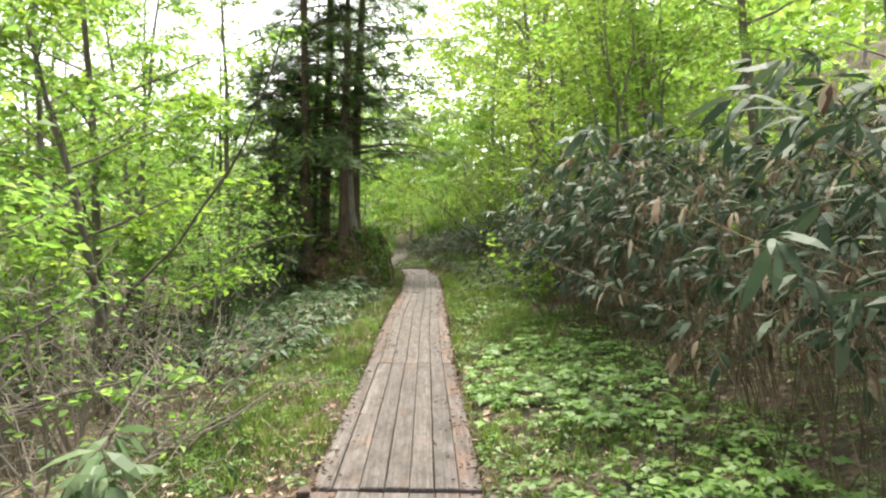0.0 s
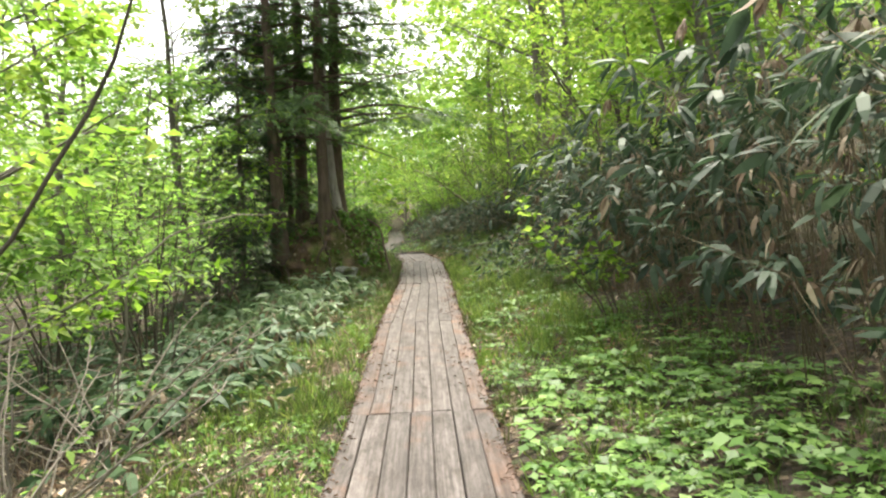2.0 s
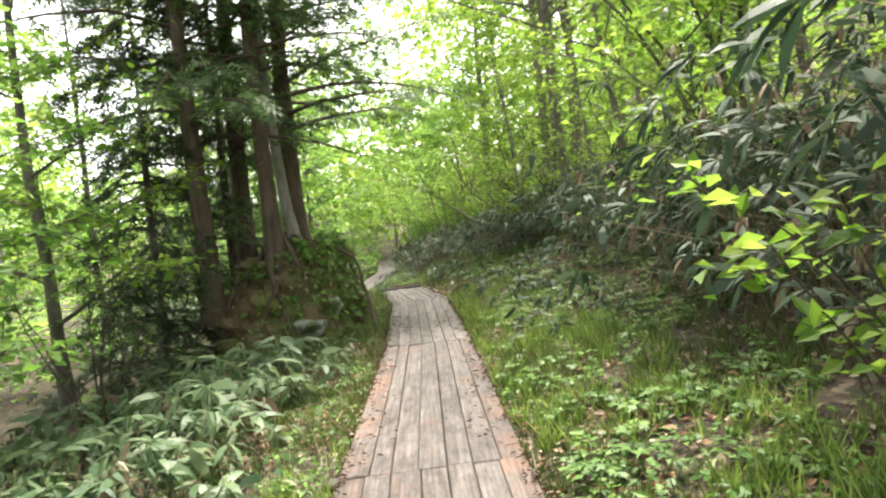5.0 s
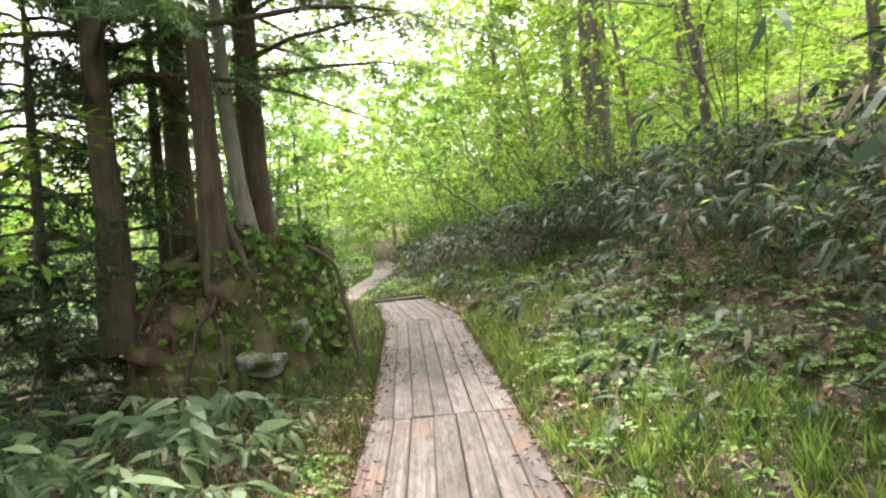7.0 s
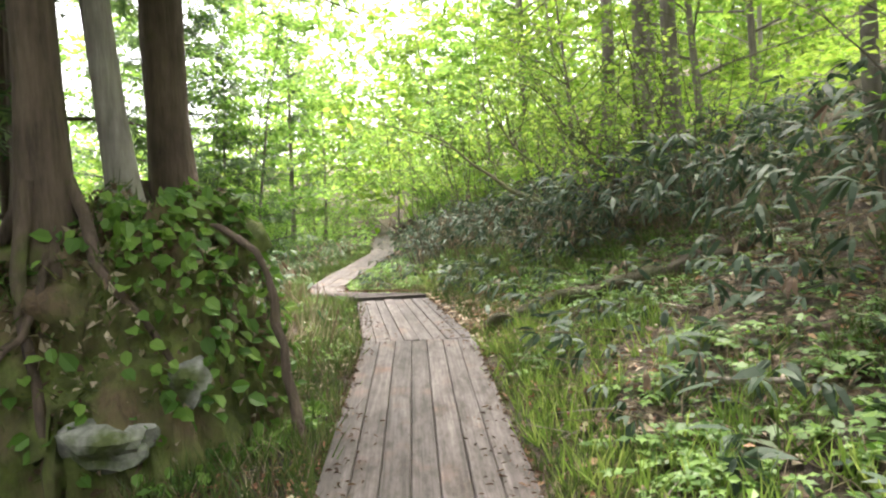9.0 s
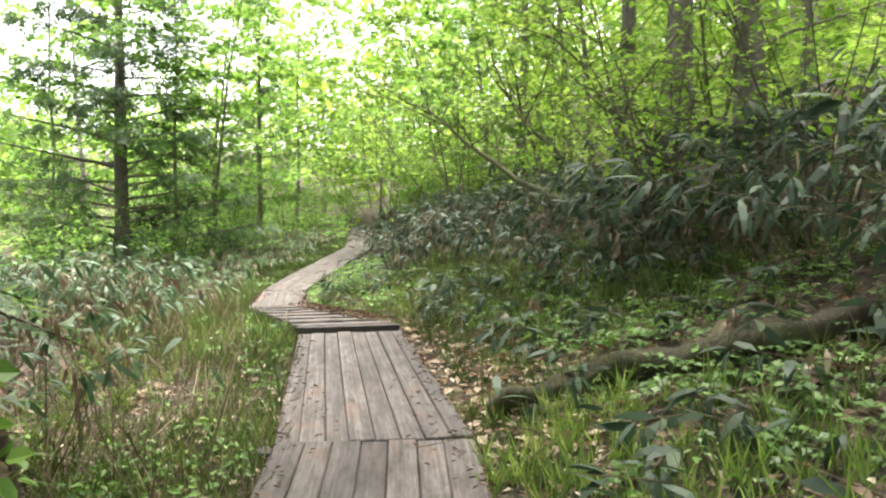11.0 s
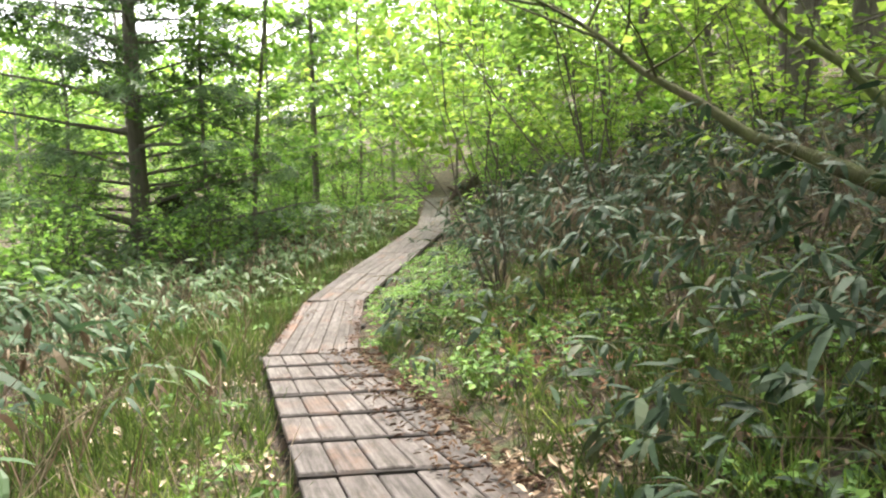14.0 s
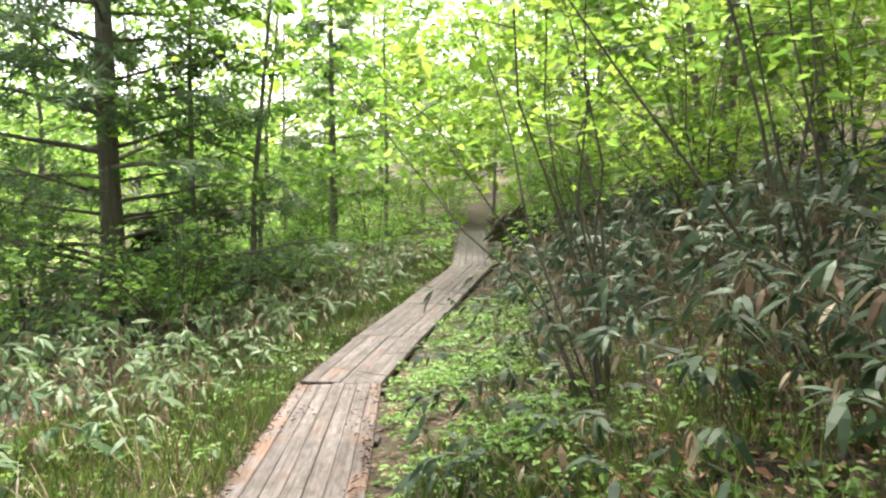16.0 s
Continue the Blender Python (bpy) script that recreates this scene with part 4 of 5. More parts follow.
def blades(height, tufts=6, width=0.006, keep=0.5):
    def make(g, p):
        p = thin_out(p, 1.3, keep)
        q = np.repeat(p, tufts, 0) + rng.normal(size=(len(p) * tufts, 3)) * np.array([0.022, 0.022, 0])
        n = len(q)
        d = rng.normal(size=(n, 3)) * np.array([0.45, 0.45, 0]) + np.array([0, 0, 1.0])
        L = height * rng.uniform(0.4, 1.25, n)
        up = rng.normal(size=(n, 3)) * np.array([1, 1, 0.1])
        k = clear_deck(q)
        g.leaves(q[k], d[k], up[k], L[k], np.full(k.sum(), width) * rng.uniform(0.7, 1.6, k.sum()), BLADE_S, BLADE_T)
    return make


def clear_deck(p):
    half = 0.5 * (np.interp(p[:, 1], DY, [r[2] for r in DECK]) - np.interp(p[:, 1], DY, [r[1] for r in DECK]))
    return np.abs(p[:, 0] - np.interp(p[:, 1], DY, DX)) > half + 0.005


def herbs(height, size, leaves=9, keep=0.5):
    """Low herbs: a short stalk with a flat rosette of paired leaflets."""
    def make(g, p):
        p = thin_out(p, 1.7, keep)
        n = len(p)
        hh = height * rng.uniform(0.15, 1.4, n)
        az = rng.uniform(0, 6.28, n)
        for i in range(leaves):
            a = az + i * 2.4 + rng.normal(size=n) * 0.3
            r = size * (0.3 + 0.9 * (i / leaves)) * rng.uniform(0.6, 1.2, n)
            q = p + np.stack([np.cos(a) * r, np.sin(a) * r, hh * (0.75 + 0.25 * rng.random(n))], -1)
            d = np.stack([np.cos(a), np.sin(a), rng.uniform(-0.35, 0.15, n)], -1)
            up = np.array([0, 0, 1.0]) + rng.normal(size=(n, 3)) * 0.3
            L = size * rng.uniform(0.35, 1.4, n)
            k = clear_deck(q) & clear_deck(q + d * L[:, None])
            g.leaves(q[k], d[k], up[k], L[k], L[k] * rng.uniform(0.42, 0.68, k.sum()), BROAD, BROAD_T)
    return make


def fronds(height, size, stalks=3, keep=0.5):
    """Woodland herbs: a few stalks, each with a flat compound leaf of lobed leaflets."""
    def make(g, p):
        p = thin_out(p, 1.5, keep)
        n = len(p)
        az = rng.uniform(0, 6.28, n)
        for i in range(stalks):
            a = az + i * 6.28 / stalks + rng.normal(size=n) * 0.35
            out = np.stack([np.cos(a), np.sin(a), np.zeros(n)], -1)
            side = np.stack([-np.sin(a), np.cos(a), np.zeros(n)], -1)
            big = size * rng.uniform(0.6, 1.3, n)
            root = p + out * (0.25 * big)[:, None] + np.array([0, 0, 1.0]) * (height * rng.uniform(0.35, 1.15, n))[:, None]
            sag = rng.uniform(-0.35, 0.1, n)[:, None] * np.array([0, 0, 1.0])
            for f, sgn in [(0.15, 1), (0.15, -1), (0.5, 1), (0.5, -1), (0.8, 1), (0.8, -1), (0.85, 0)]:
                q = root + (out + sag) * (f * big)[:, None]
                d = (out * (0.45 if sgn else 1.0) + side * sgn) + sag + rng.normal(size=(n, 3)) * 0.13
                L = big * (0.62 - 0.3 * f if sgn else 0.45) * rng.uniform(0.8, 1.2, n)
                up = np.array([0, 0, 1.0]) + rng.normal(size=(n, 3)) * 0.25
                k = clear_deck(q) & clear_deck(q + d * L[:, None])
                g.leaves(q[k], d[k], up[k], L[k], L[k] * 0.75, LOBED, LOBED_T)
    return make


def litter(size, keep=0.6, lift=0.01, slim=(0.3, 0.6)):
    def make(g, p):
        p = thin_out(p, 1.1, keep)
        n = len(p)
        a = rng.uniform(0, 6.28, n)
        d = np.stack([np.cos(a), np.sin(a), rng.normal(size=n) * 0.25], -1)
        up = np.array([0, 0, 1.0]) + rng.normal(size=(n, 3)) * 0.4
        L = size * rng.uniform(0.5, 1.4, n)
        q = p + np.array([0, 0, lift])
        k = clear_deck(q)
        shape, faces = (BLADE_S, BLADE_T) if slim[1] < 0.1 else (BROAD, BROAD_T)
        g.leaves(q[k], d[k], up[k], L[k], L[k] * rng.uniform(*slim, k.sum()), shape, faces)
    return make


spread_cover("grass", "green grass along the boardwalk", "grass", BLADE, 2000, (0.4, 2.2, 2, 13), blades(0.16, 5, 0.007, keep=0.4))
spread_cover("grass", "grass on the open verge", "grass", BLADE, 5600, (-1.7, -0.42, 2, 15), blades(0.13, 4, 0.007, keep=0.5))
spread_cover("grass", "long green grass beside the stepped boards", "grass", BLADE, 1100, (0.6, 2.6, 19.8, 28), blades(0.16, 8, 0.008, keep=0.4))
spread_cover("grass", "dry and green grass at the bend", "grass", BLADE, 5400, (-1.9, -0.4, 15, 32), blades(0.2, 4, 0.008, keep=0.6))
spread_cover("dry_grass", "straw-coloured dead grass and stalks", "grass", DRY, 5200, (-3.4, -0.42, 2, 30), blades(0.22, 3, 0.005, keep=0.45))
spread_cover("dry_grass", "straw-coloured dead grass on the slope", "grass", DRY, 900, (0.45, 2.6, 2, 28), blades(0.16, 3, 0.005, keep=0.4))
spread_cover("grass", "fresh green grass on the verge", "grass", GRASS, 900, (0.48, 1.7, 7.5, 19.5), blades(0.19, 12, 0.009, keep=0.4))
spread_cover("grass", "tall green grass beside the ramp", "grass", GRASS, 520, (0.8, 2.9, 19.8, 25), blades(0.17, 10, 0.008, keep=0.35))
spread_cover("leaf_litter", "russet dead leaves below the mound", "leaf litter", RUSSET, 2600, (-1.9, -0.42, 11.5, 16.6), litter(0.055, 0.85, lift=0.02))
spread_cover("leaf_litter", "russet dead leaves on the slope", "leaf litter", RUSSET, 5200, (0.45, 3.4, 8, 27), litter(0.07, 0.6, lift=0.03))
spread_cover("undergrowth", "green undergrowth behind the bamboo grass", "undergrowth", FRESH, 900, (-6.5, -1.6, 31, 44), herbs(0.55, 0.14, 8, keep=0.6))
spread_cover("grass", "fresh grass beside the ramp", "grass", GRASS, 1500, (-2.2, -0.45, 17.8, 28), blades(0.16, 7, 0.007, keep=0.45))
spread_cover("dry_grass", "dry brown stalks beside the ramp", "grass", DRY, 650, (-2.8, -0.7, 17.8, 28), blades(0.42, 4, 0.006, keep=0.45))
spread_cover("grass", "fresh grass tufts on the open verge", "grass", GRASS, 900, (-1.6, -0.44, 1.5, 13), blades(0.15, 10, 0.008, keep=0.45))
spread_cover("grass", "green tufts between the herbs", "grass", GRASS, 800, (0.46, 2.3, 1.0, 10), blades(0.15, 9, 0.008, keep=0.45))
spread_cover("herbs", "small low herbs under the overhanging bank", "herbs", HERB, 1300, (0.5, 3.0, 1.0, 10), herbs(0.09, 0.05, 7, keep=0.55))
spread_cover("grass", "green grass on the bank beside the ramp", "grass", BLADE, 800, (0.6, 2.6, 20.5, 25.5), blades(0.2, 10, 0.008, keep=0.55))
spread_cover("grass", "grass beside the far boards", "grass", BLADE, 1500, (-2.0, -0.42, 25.5, 37), blades(0.2, 8, 0.009, keep=0.6))
spread_cover("herbs", "green herbs beside the far boards", "herbs", HERB, 900, (-2.4, -0.45, 25.5, 37), herbs(0.14, 0.07, 7, keep=0.55))
spread_cover("leaf_litter", "pale dead leaves beside the ramp", "leaf litter", PALE_DRY, 2600, (-2.6, -0.45, 17.8, 28), litter(0.065, 0.7, lift=0.03))
spread_cover("herbs", "fresh herbs in the shade of the bamboo grass", "herbs", FRESH_HERB, 430, (0.55, 2.1, 1.0, 9), fronds(0.15, 0.16, 3, keep=0.22))
spread_cover("grass", "grass under the bamboo grass at the bend", "grass", BLADE, 700, (1.0, 3.4, 19.5, 27), blades(0.15, 8, 0.008, keep=0.4))
spread_cover("herbs", "dull leaves under the bamboo grass at the bend", "herbs", FERN, 1000, (1.0, 3.2, 19.5, 26), herbs(0.12, 0.055, 7, keep=0.6))
spread_cover("grass", "short grass along the plank edge", "grass", BLADE, 2600, (0.43, 0.95, 10, 19.5), blades(0.09, 5, 0.006, keep=0.6))
spread_cover("leaf_litter", "small dead leaves along the plank edge", "leaf litter", DRY, 2600, (0.43, 1.0, 9, 19.5), litter(0.04, 0.8))
spread_cover("leaf_litter", "pale dead leaves below the mound", "leaf litter", PALE_DRY, 1500, (-2.2, -0.45, 12.0, 16.0), litter(0.06, 0.8, lift=0.03))
spread_cover("herbs", "bright green woodland herbs", "herbs", HERB, 800, (0.6, 2.3, 1.5, 14), fronds(0.11, 0.12, 3, keep=0.32))
spread_cover("herbs", "bright herbs between the grasses", "herbs", HERB, 800, (0.7, 3.4, 12.5, 20), fronds(0.1, 0.12, 3, keep=0.4))
spread_cover("grass", "grass and low leaves on the open slope", "grass", BLADE, 1300, (0.6, 3.4, 10.5, 21), blades(0.17, 12, 0.009, keep=0.4))
spread_cover("herbs", "low dull leaves on the open slope", "herbs", FERN, 1300, (1.0, 4.8, 12.5, 21), herbs(0.1, 0.048, 7, keep=0.5))
spread_cover("herbs", "dull low leaves on the bank at the bend", "herbs", FERN, 1300, (0.9, 4.5, 20, 31), herbs(0.14, 0.05, 7, keep=0.5))
spread_cover("herbs", "dull low leaves between the bright herbs", "herbs", FERN, 1300, (0.5, 3.4, 1.5, 13), herbs(0.1, 0.048, 7, keep=0.5))
spread_cover("herbs", "fresh herbs by the planks", "herbs", FRESH_HERB, 1500, (0.42, 1.6, 23.0, 31), herbs(0.14, 0.055, 8, keep=0.5))
spread_cover("herbs", "small herbs among the litter", "herbs", FERN, 1700, (-2.2, -0.5, 1.5, 15), herbs(0.09, 0.045, keep=0.45))
spread_cover("herbs", "small herbs at the bend", "herbs", FERN, 1200, (-2.2, -0.5, 15, 30), herbs(0.12, 0.05, keep=0.45))
spread_cover("leaf_litter", "dry brown leaves on the forest floor", "leaf litter", DRY, 14000, (-3.8, -0.45, 1.2, 30), litter(0.055, 0.6))
spread_cover("leaf_litter", "dry brown leaves under the slope plants", "leaf litter", DRY, 14000, (0.42, 4.0, 1.2, 30), litter(0.05, 0.65))
spread_cover("leaf_litter", "drift of pale dry leaves beside the sill", "leaf litter", PALE_DRY, 950, (0.44, 1.1, 18.6, 22.4), litter(0.075, 0.8, lift=0.035))
spread_cover("leaf_litter", "pale curled dead leaves on the open slope", "leaf litter", DRY, 3200, (0.7, 3.6, 12, 21), litter(0.075, 0.5, lift=0.035))
spread_cover("leaf_litter", "pale dead leaves among the grass", "leaf litter", PALE_DRY, 2600, (-2.4, -0.45, 1.2, 12), litter(0.07, 0.45, lift=0.03))
spread_cover("leaf_litter", "pale dead leaves between the herbs", "leaf litter", PALE_DRY, 1600, (0.45, 1.8, 1.2, 12), litter(0.07, 0.45, lift=0.03))
spread_cover("leaf_litter", "brown and pale dead leaves on the bare bank at the bend", "leaf litter", RUSSET, 1300, (1.2, 2.6, 22.5, 25.5), litter(0.08, 0.6, lift=0.03))
spread_cover("fallen_twigs", "bleached fallen twigs on the forest floor", "twigs", TWIG, 1500, (-3.4, -0.6, 1.5, 28), litter(0.35, 0.5, lift=0.03, slim=(0.015, 0.03)))
spread_cover("fallen_twigs", "fallen twigs on the slope", "twigs", TWIG, 500, (0.5, 3.2, 1.5, 28), litter(0.35, 0.5, lift=0.03, slim=(0.015, 0.03)))
spread_cover("undergrowth", "green undergrowth of low leaves under the trees", "undergrowth", FRESH, 2700, (-24, -4.8, 6, 60), herbs(0.7, 0.24, 8, keep=0.6))
spread_cover("undergrowth", "green undergrowth on the wooded slope", "undergrowth", LIME, 1200, (3.0, 26, 14, 60), herbs(0.5, 0.24, 8, keep=0.6))
spread_cover("undergrowth", "green undergrowth above the bamboo grass", "undergrowth", LIME, 1300, (4.2, 13, 4, 30), herbs(0.7, 0.17, 7, keep=0.65))
spread_cover("undergrowth", "bright leafy plants around the fir", "undergrowth", FRESH, 620, (-7.5, -2.6, 26, 37), herbs(0.7, 0.13, 9, keep=0.6))
spread_cover("undergrowth", "leafy undergrowth on the hillside past the bend", "undergrowth", LIME, 800, (4.6, 14, 20, 42), herbs(0.8, 0.17, 8, keep=0.65))
spread_cover("undergrowth", "low green plants where the path leads off", "undergrowth", FRESH, 1500, (-7, 6, 34, 60), herbs(0.5, 0.2, 8, keep=0.6))

# ---- stones, log and fallen wood ----
def rock(place, size, label):
    bm = bmesh.new()
    bmesh.ops.create_icosphere(bm, subdivisions=3, radius=1)
    off = Vector((place[0] * 3.1, place[1] * 1.7, 2.0))
    for v in bm.verts:
        c = v.co.copy()
        f = 1 + 0.5 * noise.noise(c * 1.2 + off) + 0.22 * noise.noise(c * 3.1 + off) + 0.08 * noise.noise(c * 8 + off)
        v.co = Vector((c.x * size[0], c.y * size[1], c.z * size[2])) * f
    me = bpy.data.meshes.new("stone")
    bm.to_mesh(me)
    bm.free()
    me.materials.append(STONE)
    ob = new("stone", me)
    ob.location = place
    tagged(ob, label, "stone", "stones at the mound")


rock((-1.69, 16.62, 0.33), (0.15, 0.12, 0.13), "pale grey stone bedded in the mound")
rock((-1.98, 16.36, 0.1), (0.22, 0.13, 0.13), "grey stone at the foot of the mound")


def fallen_log():
    x, y = 0.05, 19.3
    z = float(land(x, y))
    g = Geo()
    k = 26
    t = np.linspace(0, 1, k)
    run = np.array([(0.05, 19.3, 0.07), (0.5, 19.2, 0.24), (1.0, 19.15, 0.39), (1.6, 19.0, 0.55), (2.2, 18.85, 0.74), (3.0, 18.6, 1.0)])
    pts = np.stack([np.interp(t * 5, np.arange(6), run[:, i]) for i in range(3)], -1) - np.array([x, y, z])
    pts[1:] += np.cumsum(rng.normal(size=(k - 1, 3)) * 0.008, axis=0)
    rad = 0.05 + 0.032 * np.minimum(1, t * 3.5) + rng.normal(size=k) * 0.013
    g.tube(pts, rad, 16)
    g.gnarl(0.05, 6.0)
    ob = new("fallen_log", g.mesh("fallen_log", LOGWOOD, True))
    ob.location = (x, y, z)
    tagged(ob, "rotting mossy log lying on the slope", "log")


fallen_log()


def dark_clump(name, place, size, label, category):
    """A ragged brown clump of roots and soil."""
    g = Geo()
    for _ in range(46):
        d = unit(1)[0] * np.array([1, 0.6, 0.8])
        p = [np.zeros(3), d * 0.5 + rng.normal(size=3) * 0.12, d * rng.uniform(0.7, 1.1) + rng.normal(size=3) * 0.15 - np.array([0, 0, 0.15])]
        g.tube(np.array(p) * np.array(size), [0.16 * size[0], 0.09 * size[0], 0.012], 6)
    ob = new(name, g.mesh(name, LOGWOOD, True))
    ob.location = place
    tagged(ob, label, category)


dark_clump("root_plate", (-1.3, 36.5, float(land(-1.3, 36.5)) + 0.45), (0.8, 0.5, 0.6), "dark upturned root plate beside the far boardwalk", "root")


dark_clump("dead_broom", (-6.55, 31.4, 0.5), (0.34, 0.3, 0.24), "dark ragged clump of dead twigs caught in the fir", "twigs")


def root_run(name, pts, r0, r1, material, label, category):
    g = Geo()
    p = np.array(pts, float)
    t = np.linspace(0, len(p) - 1, 12)
    c = np.stack([np.interp(t, np.arange(len(p)), p[:, i]) for i in range(3)], -1)
    c[1:-1] += rng.normal(size=(10, 3)) * 0.012
    g.tube(c - c[0], np.linspace(r0, r1, 12), 9)
    g.gnarl(0.03, 7.0, r0)
    ob = new(name, g.mesh(name, material, True))
    ob.location = c[0]
    tagged(ob, label, category)


root_run("root", [(-1.62, 16.95, 1.12), (-1.38, 16.85, 0.98), (-1.25, 16.85, 0.62), (-1.2, 16.8, 0.3), (-1.12, 16.7, -0.1)], 0.018, 0.03, BARK_RED, "reddish root running down the mound", "root")
root_run("fallen_branch", [(1.2, 16.2, 0.35), (0.7, 17.0, 0.12), (0.45, 17.5, 0.1)], 0.018, 0.008, TWIG, "bleached fallen branch on the verge", "branch")

# climbing leaves on the mound
g = Geo()
n = 3600
a = rng.uniform(-2.6, 0.15, n)
rr = rng.uniform(0.35, 1.1, n)
p = np.stack([MX + np.cos(a) * MRX * rr, MY + np.sin(a) * MRY * rr, np.zeros(n)], -1)
p[:, 2] = mound_surface(p[:, 0], p[:, 1]) + 0.05
out = np.stack([np.cos(a), np.sin(a), np.full(n, 0.6)], -1)
p += out * rng.uniform(0.0, 0.06, n)[:, None]
d = np.stack([np.cos(a), np.sin(a), rng.normal(size=n) * 0.4 - 0.3], -1) + rng.normal(size=(n, 3)) * 0.5
k = rng.random(n) < np.clip(0.04 + 0.36 * (a > -1.1) + 0.3 * rolling(p[:, 0], p[:, 2] * 2, 2.0), 0, 1)
L = rng.uniform(0.05, 0.115, n)
g.leaves(p[k], d[k], (out + rng.normal(size=(n, 3)) * 0.3)[k], L[k], L[k] * 0.75, OVAL, OVAL_T)
m1, m2 = Geo(), Geo()
n = 5200
a = rng.uniform(-3.4, 0.15, n)
rr = np.sqrt(rng.random(n)) * 1.08
p = np.stack([MX + np.cos(a) * MRX * rr, MY + np.sin(a) * MRY * rr, np.zeros(n)], -1)
p[:, 2] = mound_surface(p[:, 0], p[:, 1]) + 0.03
d = np.stack([np.cos(a) * 0.5, np.sin(a) * 0.5, rng.normal(size=n) * 0.4], -1) + rng.normal(size=(n, 3)) * 0.6
L = rng.uniform(0.03, 0.09, n)
m1.leaves(p[::2], d[::2], np.array([0, 0, 1.0]) + rng.normal(size=(n // 2, 3)) * 0.6, L[::2], L[::2] * 0.5, BROAD, BROAD_T)
m2.leaves(p[1::2], d[1::2] + np.array([0, 0, 0.5]), rng.normal(size=(n // 2, 3)), L[1::2] * 1.3, np.full(n // 2, 0.012), BLADE_S, BLADE_T)
tagged(new("leaf_litter", m1.mesh("leaf_litter", DRY)), "dry leaves caught on the mound", "leaf litter", kind="stuff")
r = Geo()
for i in range(4):
    az = rng.uniform(-3.3, 0.0)
    s = np.linspace(0, 1, 14)
    rad = 0.3 + 0.78 * s
    ang = az + 0.35 * np.sin(s * rng.uniform(2, 6) + i) * s + rng.normal() * 0.2 * s
    qx, qy = MX + np.cos(ang) * MRX * rad, MY + np.sin(ang) * MRY * rad
    qz = mound_surface(qx, qy) + 0.035 + 0.02 * np.sin(s * 9 + i)
    qx, qy = qx + np.cos(ang) * 0.05, qy + np.sin(ang) * 0.05
    r.tube(np.stack([qx, qy, qz], -1), np.linspace(rng.uniform(0.02, 0.045), 0.008, 14), 6)
    r.gnarl(0.03, 5.0, i)
tagged(new("roots", r.mesh("roots", BARK_RED, True)), "tangle of reddish roots over the mound", "roots", kind="stuff")
tagged(new("moss_tufts", m2.mesh("moss_tufts", BLADE)), "tufts of moss and grass on the mound", "moss", kind="stuff")
tagged(new("ivy", g.mesh("ivy", FERN)), "green climbing leaves over the mossy mound", "ivy", kind="stuff")


root_run("leaning_sapling", [(-3.5, 7.0, float(land(-3.5, 7.0)) - 0.05), (-3.3, 7.0, 0.35), (-3.15, 7.0, 0.8), (-2.73, 7.0, 1.15), (-2.34, 7.0, 1.74), (-2.04, 7.0, 2.25), (-1.83, 7.0, 2.76), (-1.6, 7.0, 3.5)], 0.026, 0.006, STEM, "dark bent sapling leaning over the twigs", "sapling")
root_run("dead_branch", [(-3.1, 9.0, float(land(-3.1, 9.0)) - 0.03), (-2.9, 9.0, 0.9), (-2.3, 9.0, 1.28), (-1.5, 9.0, 1.36)], 0.014, 0.004, TWIG, "bleached bare branch reaching towards the path", "branch")
root_run("dead_branch", [(-2.6, 5.2, float(land(-2.6, 5.2)) - 0.03), (-2.2, 5.2, 0.12), (-1.75, 5.3, 0.3), (-1.7, 5.3, 0.75)], 0.011, 0.004, TWIG, "bleached bare branch among dry grass", "branch")


# ---- the boardwalk, plank by plank ----
def plank_mesh(a0, b0, a1, b1, thick, bevel=0.006):
    """A board from its near edge (a0 to b0) to its far edge (a1 to b1), top corners given; local x runs along it."""
    a0, b0, a1, b1 = map(Vector, (a0, b0, a1, b1))
    mid = (a0 + b0) / 2
    way = ((a1 + b1) / 2 - mid).normalized()
    flat = Vector((way.x, way.y, 0)).normalized()
    side = Vector((-flat.y, flat.x, 0))
    up = way.cross(side)
    m = Matrix((way, side, up)).transposed().to_4x4()
    m.translation = mid
    inv = m.inverted()
    c = [inv @ v for v in (a0, b0, b1, a1)]
    bm = bmesh.new()
    centre = sum(c, Vector()) / 4
    top, rim, low = [], [], []
    for v in c:
        s = Vector((math.copysign(bevel, centre.x - v.x), math.copysign(bevel, centre.y - v.y), 0))
        top.append(bm.verts.new(v + s))
        rim.append(bm.verts.new(v - Vector((0, 0, bevel))))
        low.append(bm.verts.new(v - Vector((0, 0, thick))))
    bm.faces.new(top)
    for i in range(4):
        j = (i + 1) % 4
        bm.faces.new((rim[i], rim[j], top[j], top[i]))
        bm.faces.new((low[i], low[j], rim[j], rim[i]))
    bm.faces.new(low[::-1])
    bmesh.ops.recalc_face_normals(bm, faces=bm.faces)
    me = bpy.data.meshes.new("plank")
    bm.to_mesh(me)
    bm.free()
    return me, m


def lay_plank(parent, name, corners, thick, material, label=""):
    me, m = plank_mesh(*corners, thick)
    me.materials.append(material)
    ob = new(name, me)
    ob.parent = parent
    ob.matrix_parent_inverse = parent.matrix_basis.inverted()
    ob.matrix_basis = m
    if label:
        tagged(ob, label)
    return ob


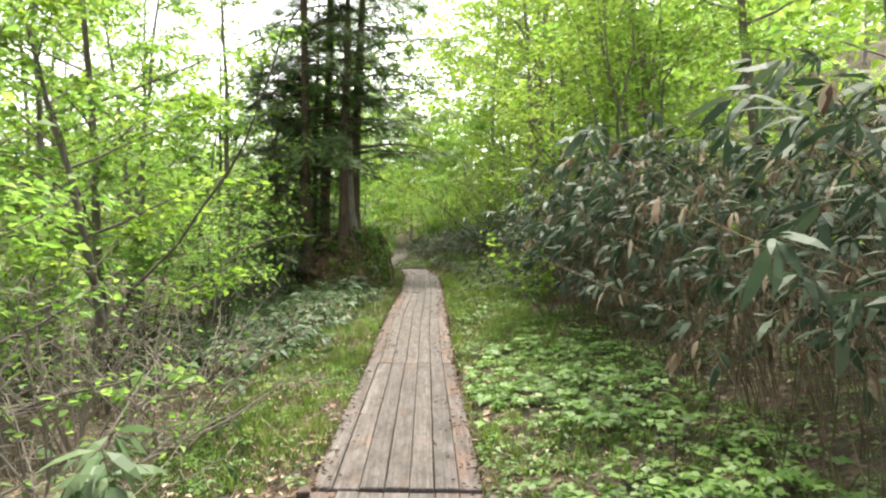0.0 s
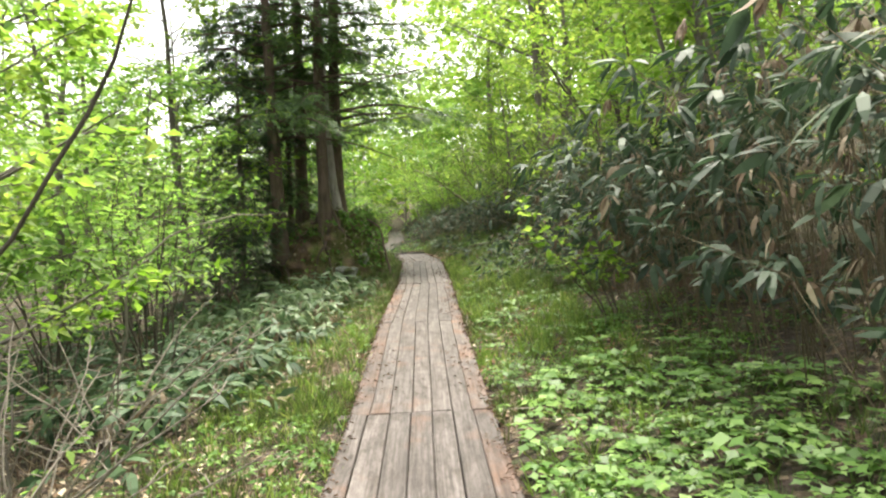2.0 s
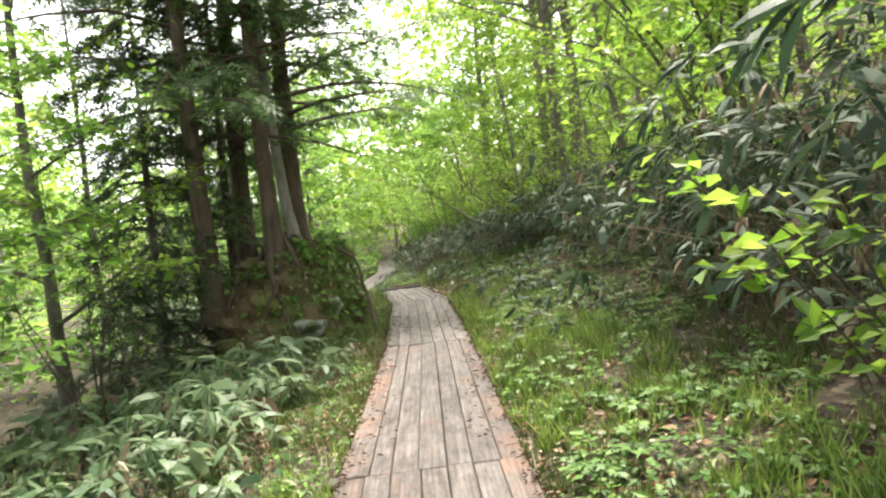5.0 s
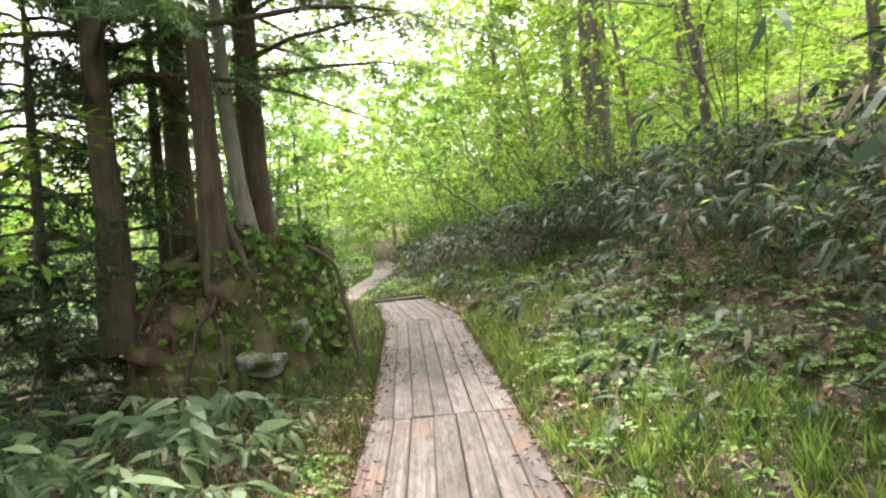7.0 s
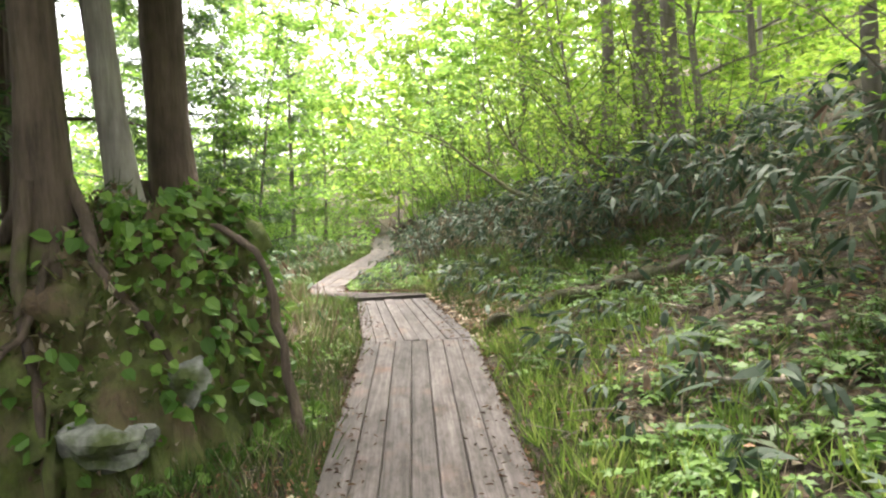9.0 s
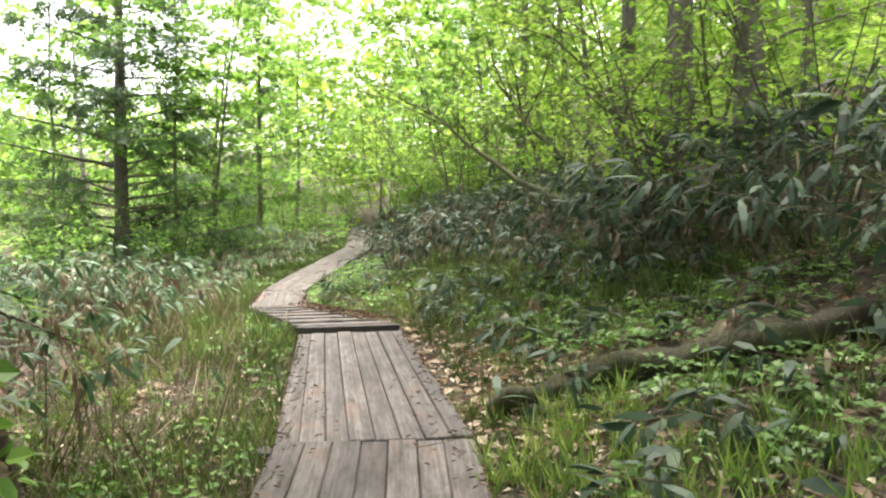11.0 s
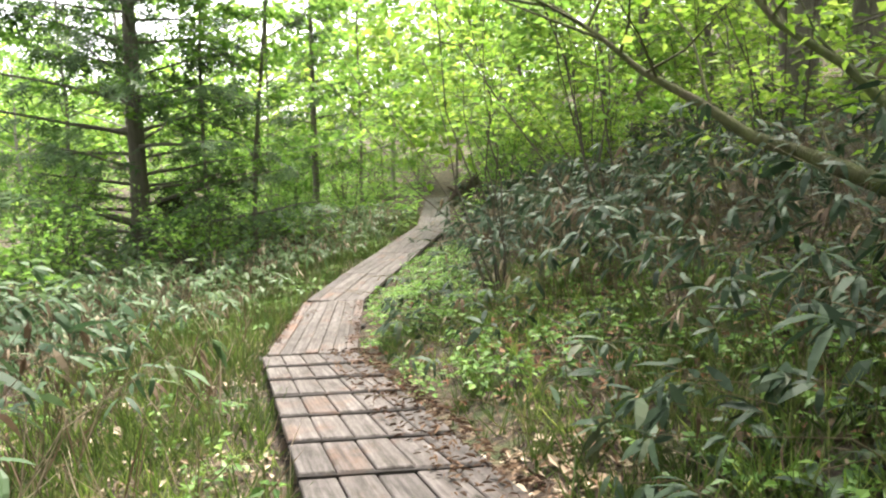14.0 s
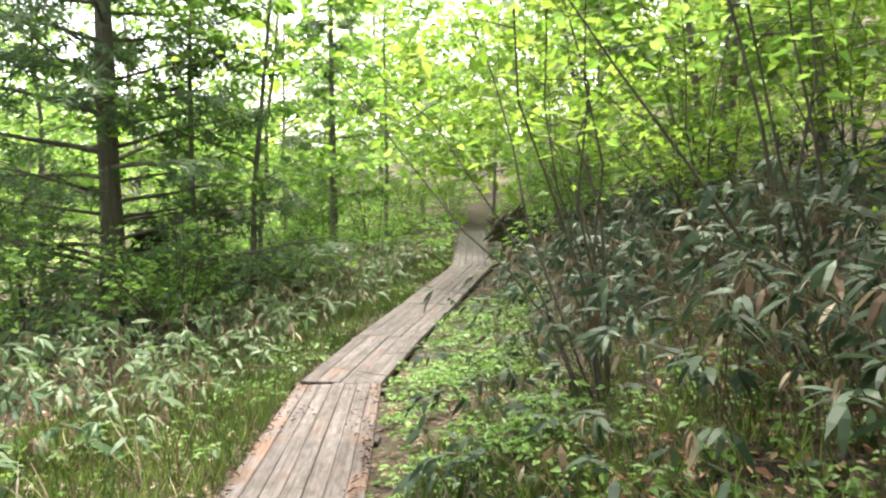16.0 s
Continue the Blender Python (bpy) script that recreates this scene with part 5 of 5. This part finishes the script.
def deck_section(r0, r1, planks, drop=0.0, stained=()):
    """One length of boardwalk: long boards side by side on cross beams."""
    (y0, l0, rr0, z0), (y1, l1, rr1, z1) = r0, r1
    base = ((l0 + rr0) / 2, y0, z0 - 0.1)
    ob = tagged(new("boardwalk"), "weathered grey timber boardwalk of long planks", "boardwalk", "lengths of boardwalk")
    ob.empty_display_size = 0.2
    ob.matrix_basis = Matrix.Translation(base)
    cut = np.linspace(0, 1, planks + 1)
    cut[1:-1] += rng.normal(size=planks - 1) * 0.008
    skew = (rr1 - l1 + rr0 - l0) / 2
    hd = math.atan2(-((l1 + rr1) - (l0 + rr0)) / 2, y1 - y0)
    for i in range(planks):
        u0, u1 = cut[i] + rng.uniform(0.0006, 0.0036), cut[i + 1] - rng.uniform(0.0006, 0.0036)
        j0, j1 = rng.uniform(0.0, 0.012), rng.uniform(0.0, 0.012)
        dz = drop + rng.normal() * 0.0025
        def pt(u, end):
            x = (l0 + (rr0 - l0) * u, l1 + (rr1 - l1) * u)[end]
            yy = ((y0 + j0, y1 - j1)[end]) + math.sin(hd) * (u - 0.5) * skew
            return (x, yy, (z0, z1)[end] + dz)
        mat = PLANK_RED if i in stained else PLANK
        lay_plank(ob, "plank", (pt(u0, 0), pt(u1, 0), pt(u0, 1), pt(u1, 1)), 0.045, mat)
    for f in (0.03, 0.5, 0.97):
        y = y0 + (y1 - y0) * f
        l, r, z = l0 + (l1 - l0) * f, rr0 + (rr1 - rr0) * f, z0 + (z1 - z0) * f - 0.05 + drop
        sl = math.sin(hd) * skew / 2
        e0, e1 = (0.09, 0.0) if f < 0.1 else (0.0, 0.03)
        lay_plank(ob, "cross_beam", ((l - e0, y - sl - 0.04, z), (l - e0, y - sl + 0.06, z), (r + e1, y + sl - 0.04, z), (r + e1, y + sl + 0.06, z)), 0.12, BEAM, "dark cross beam under the boards")
    return ob


deck_section(DECK[0], DECK[1], 7, -0.02, (0, 5, 6))
deck_section(DECK[1], DECK[2], 7, 0, (6,))
deck_section(DECK[2], DECK[3], 7, 0, (0, 6))
deck_section(DECK[3], DECK[4], 7, -0.004, (0, 6))
deck_section(DECK[4], DECK[5], 7, 0)
deck_section(DECK[5], DECK[6], 8, -0.004)
deck_section((24.6, -2.56, -1.84, -0.27), DECK[8], 7, 0, (0, 6))
deck_section((27.62, -3.08, -2.36, -0.5), DECK[9], 6)
deck_section(DECK[9], DECK[10], 6, -0.004)
deck_section(DECK[10], DECK[11], 6)
deck_section(DECK[11], DECK[12], 6, -0.004)


def stepped_ramp():
    """The ramp down at the bend: short boards between proud cross battens."""
    n = 7
    l0, r0, l1, r1 = Vector((-1.36, 21.47, 0.085)), Vector((-0.58, 21.6, 0.085)), Vector((-2.57, 24.5, -0.25)), Vector((-1.84, 24.62, -0.25))
    ob = tagged(new("stepped_ramp"), "worn timber ramp with dark cross battens at the bend", "boardwalk")
    ob.matrix_basis = Matrix.Translation((-0.97, 21.5, 0.0))
    for i in range(n):
        f0, f1 = i / n, (i + 1) / n
        la, lb, ra, rb = l0.lerp(l1, f0), l0.lerp(l1, f1), r0.lerp(r1, f0), r0.lerp(r1, f1)
        sink = Vector((0, 0, 0.012))
        for k in range(5):
            u0, u1 = k / 5 + 0.004, (k + 1) / 5 - 0.004
            w = Vector((0, 0, rng.normal() * 0.002))
            lay_plank(ob, "short_board", (la.lerp(ra, u0) + w, la.lerp(ra, u1) + w, lb.lerp(rb, u0) + w - sink * 1.7, lb.lerp(rb, u1) + w - sink * 1.7), 0.035, PLANK)
        g0 = (la - lb).normalized() * 0.016
        lay_plank(ob, "batten", (la + g0 - sink * 0.4, la - g0 * 0.06 - sink * 0.4, ra + g0 - sink * 0.4, ra - g0 * 0.06 - sink * 0.4), 0.05, BEAM, "dark batten across the ramp")
    lay_plank(ob, "sill", (l0 + Vector((-0.03, -0.07, -0.006)), l0 + Vector((-0.03, -0.018, -0.006)), r0 + Vector((0.05, -0.07, -0.006)), r0 + Vector((0.05, -0.018, -0.006))), 0.16, BEAM, "dark sill beam at the head of the ramp")


stepped_ramp()

# litter and needles lying on the boards
g = Geo()
n = 4600
y = rng.uniform(2.0, 27.6, n)
edge = rng.random(n) ** 2.4 * 0.3 * (0.55 + 0.45 * np.sin(y * 1.7 + np.sin(y * 4.1)))
left = rng.random(n) < 0.45
lx, rx = np.interp(y, DY, [r[1] for r in DECK]), np.interp(y, DY, [r[2] for r in DECK])
x = np.where(left, lx + edge, rx - edge)
z = np.interp(y, DY, DZ) + 0.012
k = ~((y > 21.2) & (y < 24.8))
a = rng.uniform(0, 6.28, n)
d = np.stack([np.cos(a), np.sin(a), rng.normal(size=n) * 0.1], -1)
L = rng.uniform(0.012, 0.042, n)
g.leaves(np.stack([x, y, z], -1)[k], d[k], (np.array([0, 0, 1.0]) + rng.normal(size=(n, 3)) * 0.25)[k], L[k], (L * rng.uniform(0.06, 0.4, n))[k], OVAL, OVAL_T)
tagged(new("leaf_litter", g.mesh("leaf_litter", NEEDLES)), "small dry leaves and needles on the board edges", "leaf litter", kind="stuff")

g = Geo()
n = 900
f, e = rng.random(n), rng.random(n) ** 2
p0, p1 = np.array([-1.36, 21.47, 0.115]), np.array([-2.57, 24.5, -0.24])
q0, q1 = np.array([-0.58, 21.6, 0.115]), np.array([-1.84, 24.62, -0.24])
lft, rgt = p0 + (p1 - p0) * f[:, None], q0 + (q1 - q0) * f[:, None]
p = rgt + (lft - rgt) * (e * 0.45 - 0.06)[:, None] + np.array([0, 0, 0.006])
a = rng.uniform(0, 6.28, n)
d = np.stack([np.cos(a), np.sin(a), rng.normal(size=n) * 0.1], -1)
L = rng.uniform(0.015, 0.06, n)
g.leaves(p, d, np.array([0, 0, 1.0]) + rng.normal(size=(n, 3)) * 0.25, L, L * rng.uniform(0.08, 0.45, n), OVAL, OVAL_T)
tagged(new("leaf_litter", g.mesh("leaf_litter", NEEDLES)), "brown leaves and needles drifted over the ramp", "leaf litter", kind="stuff")
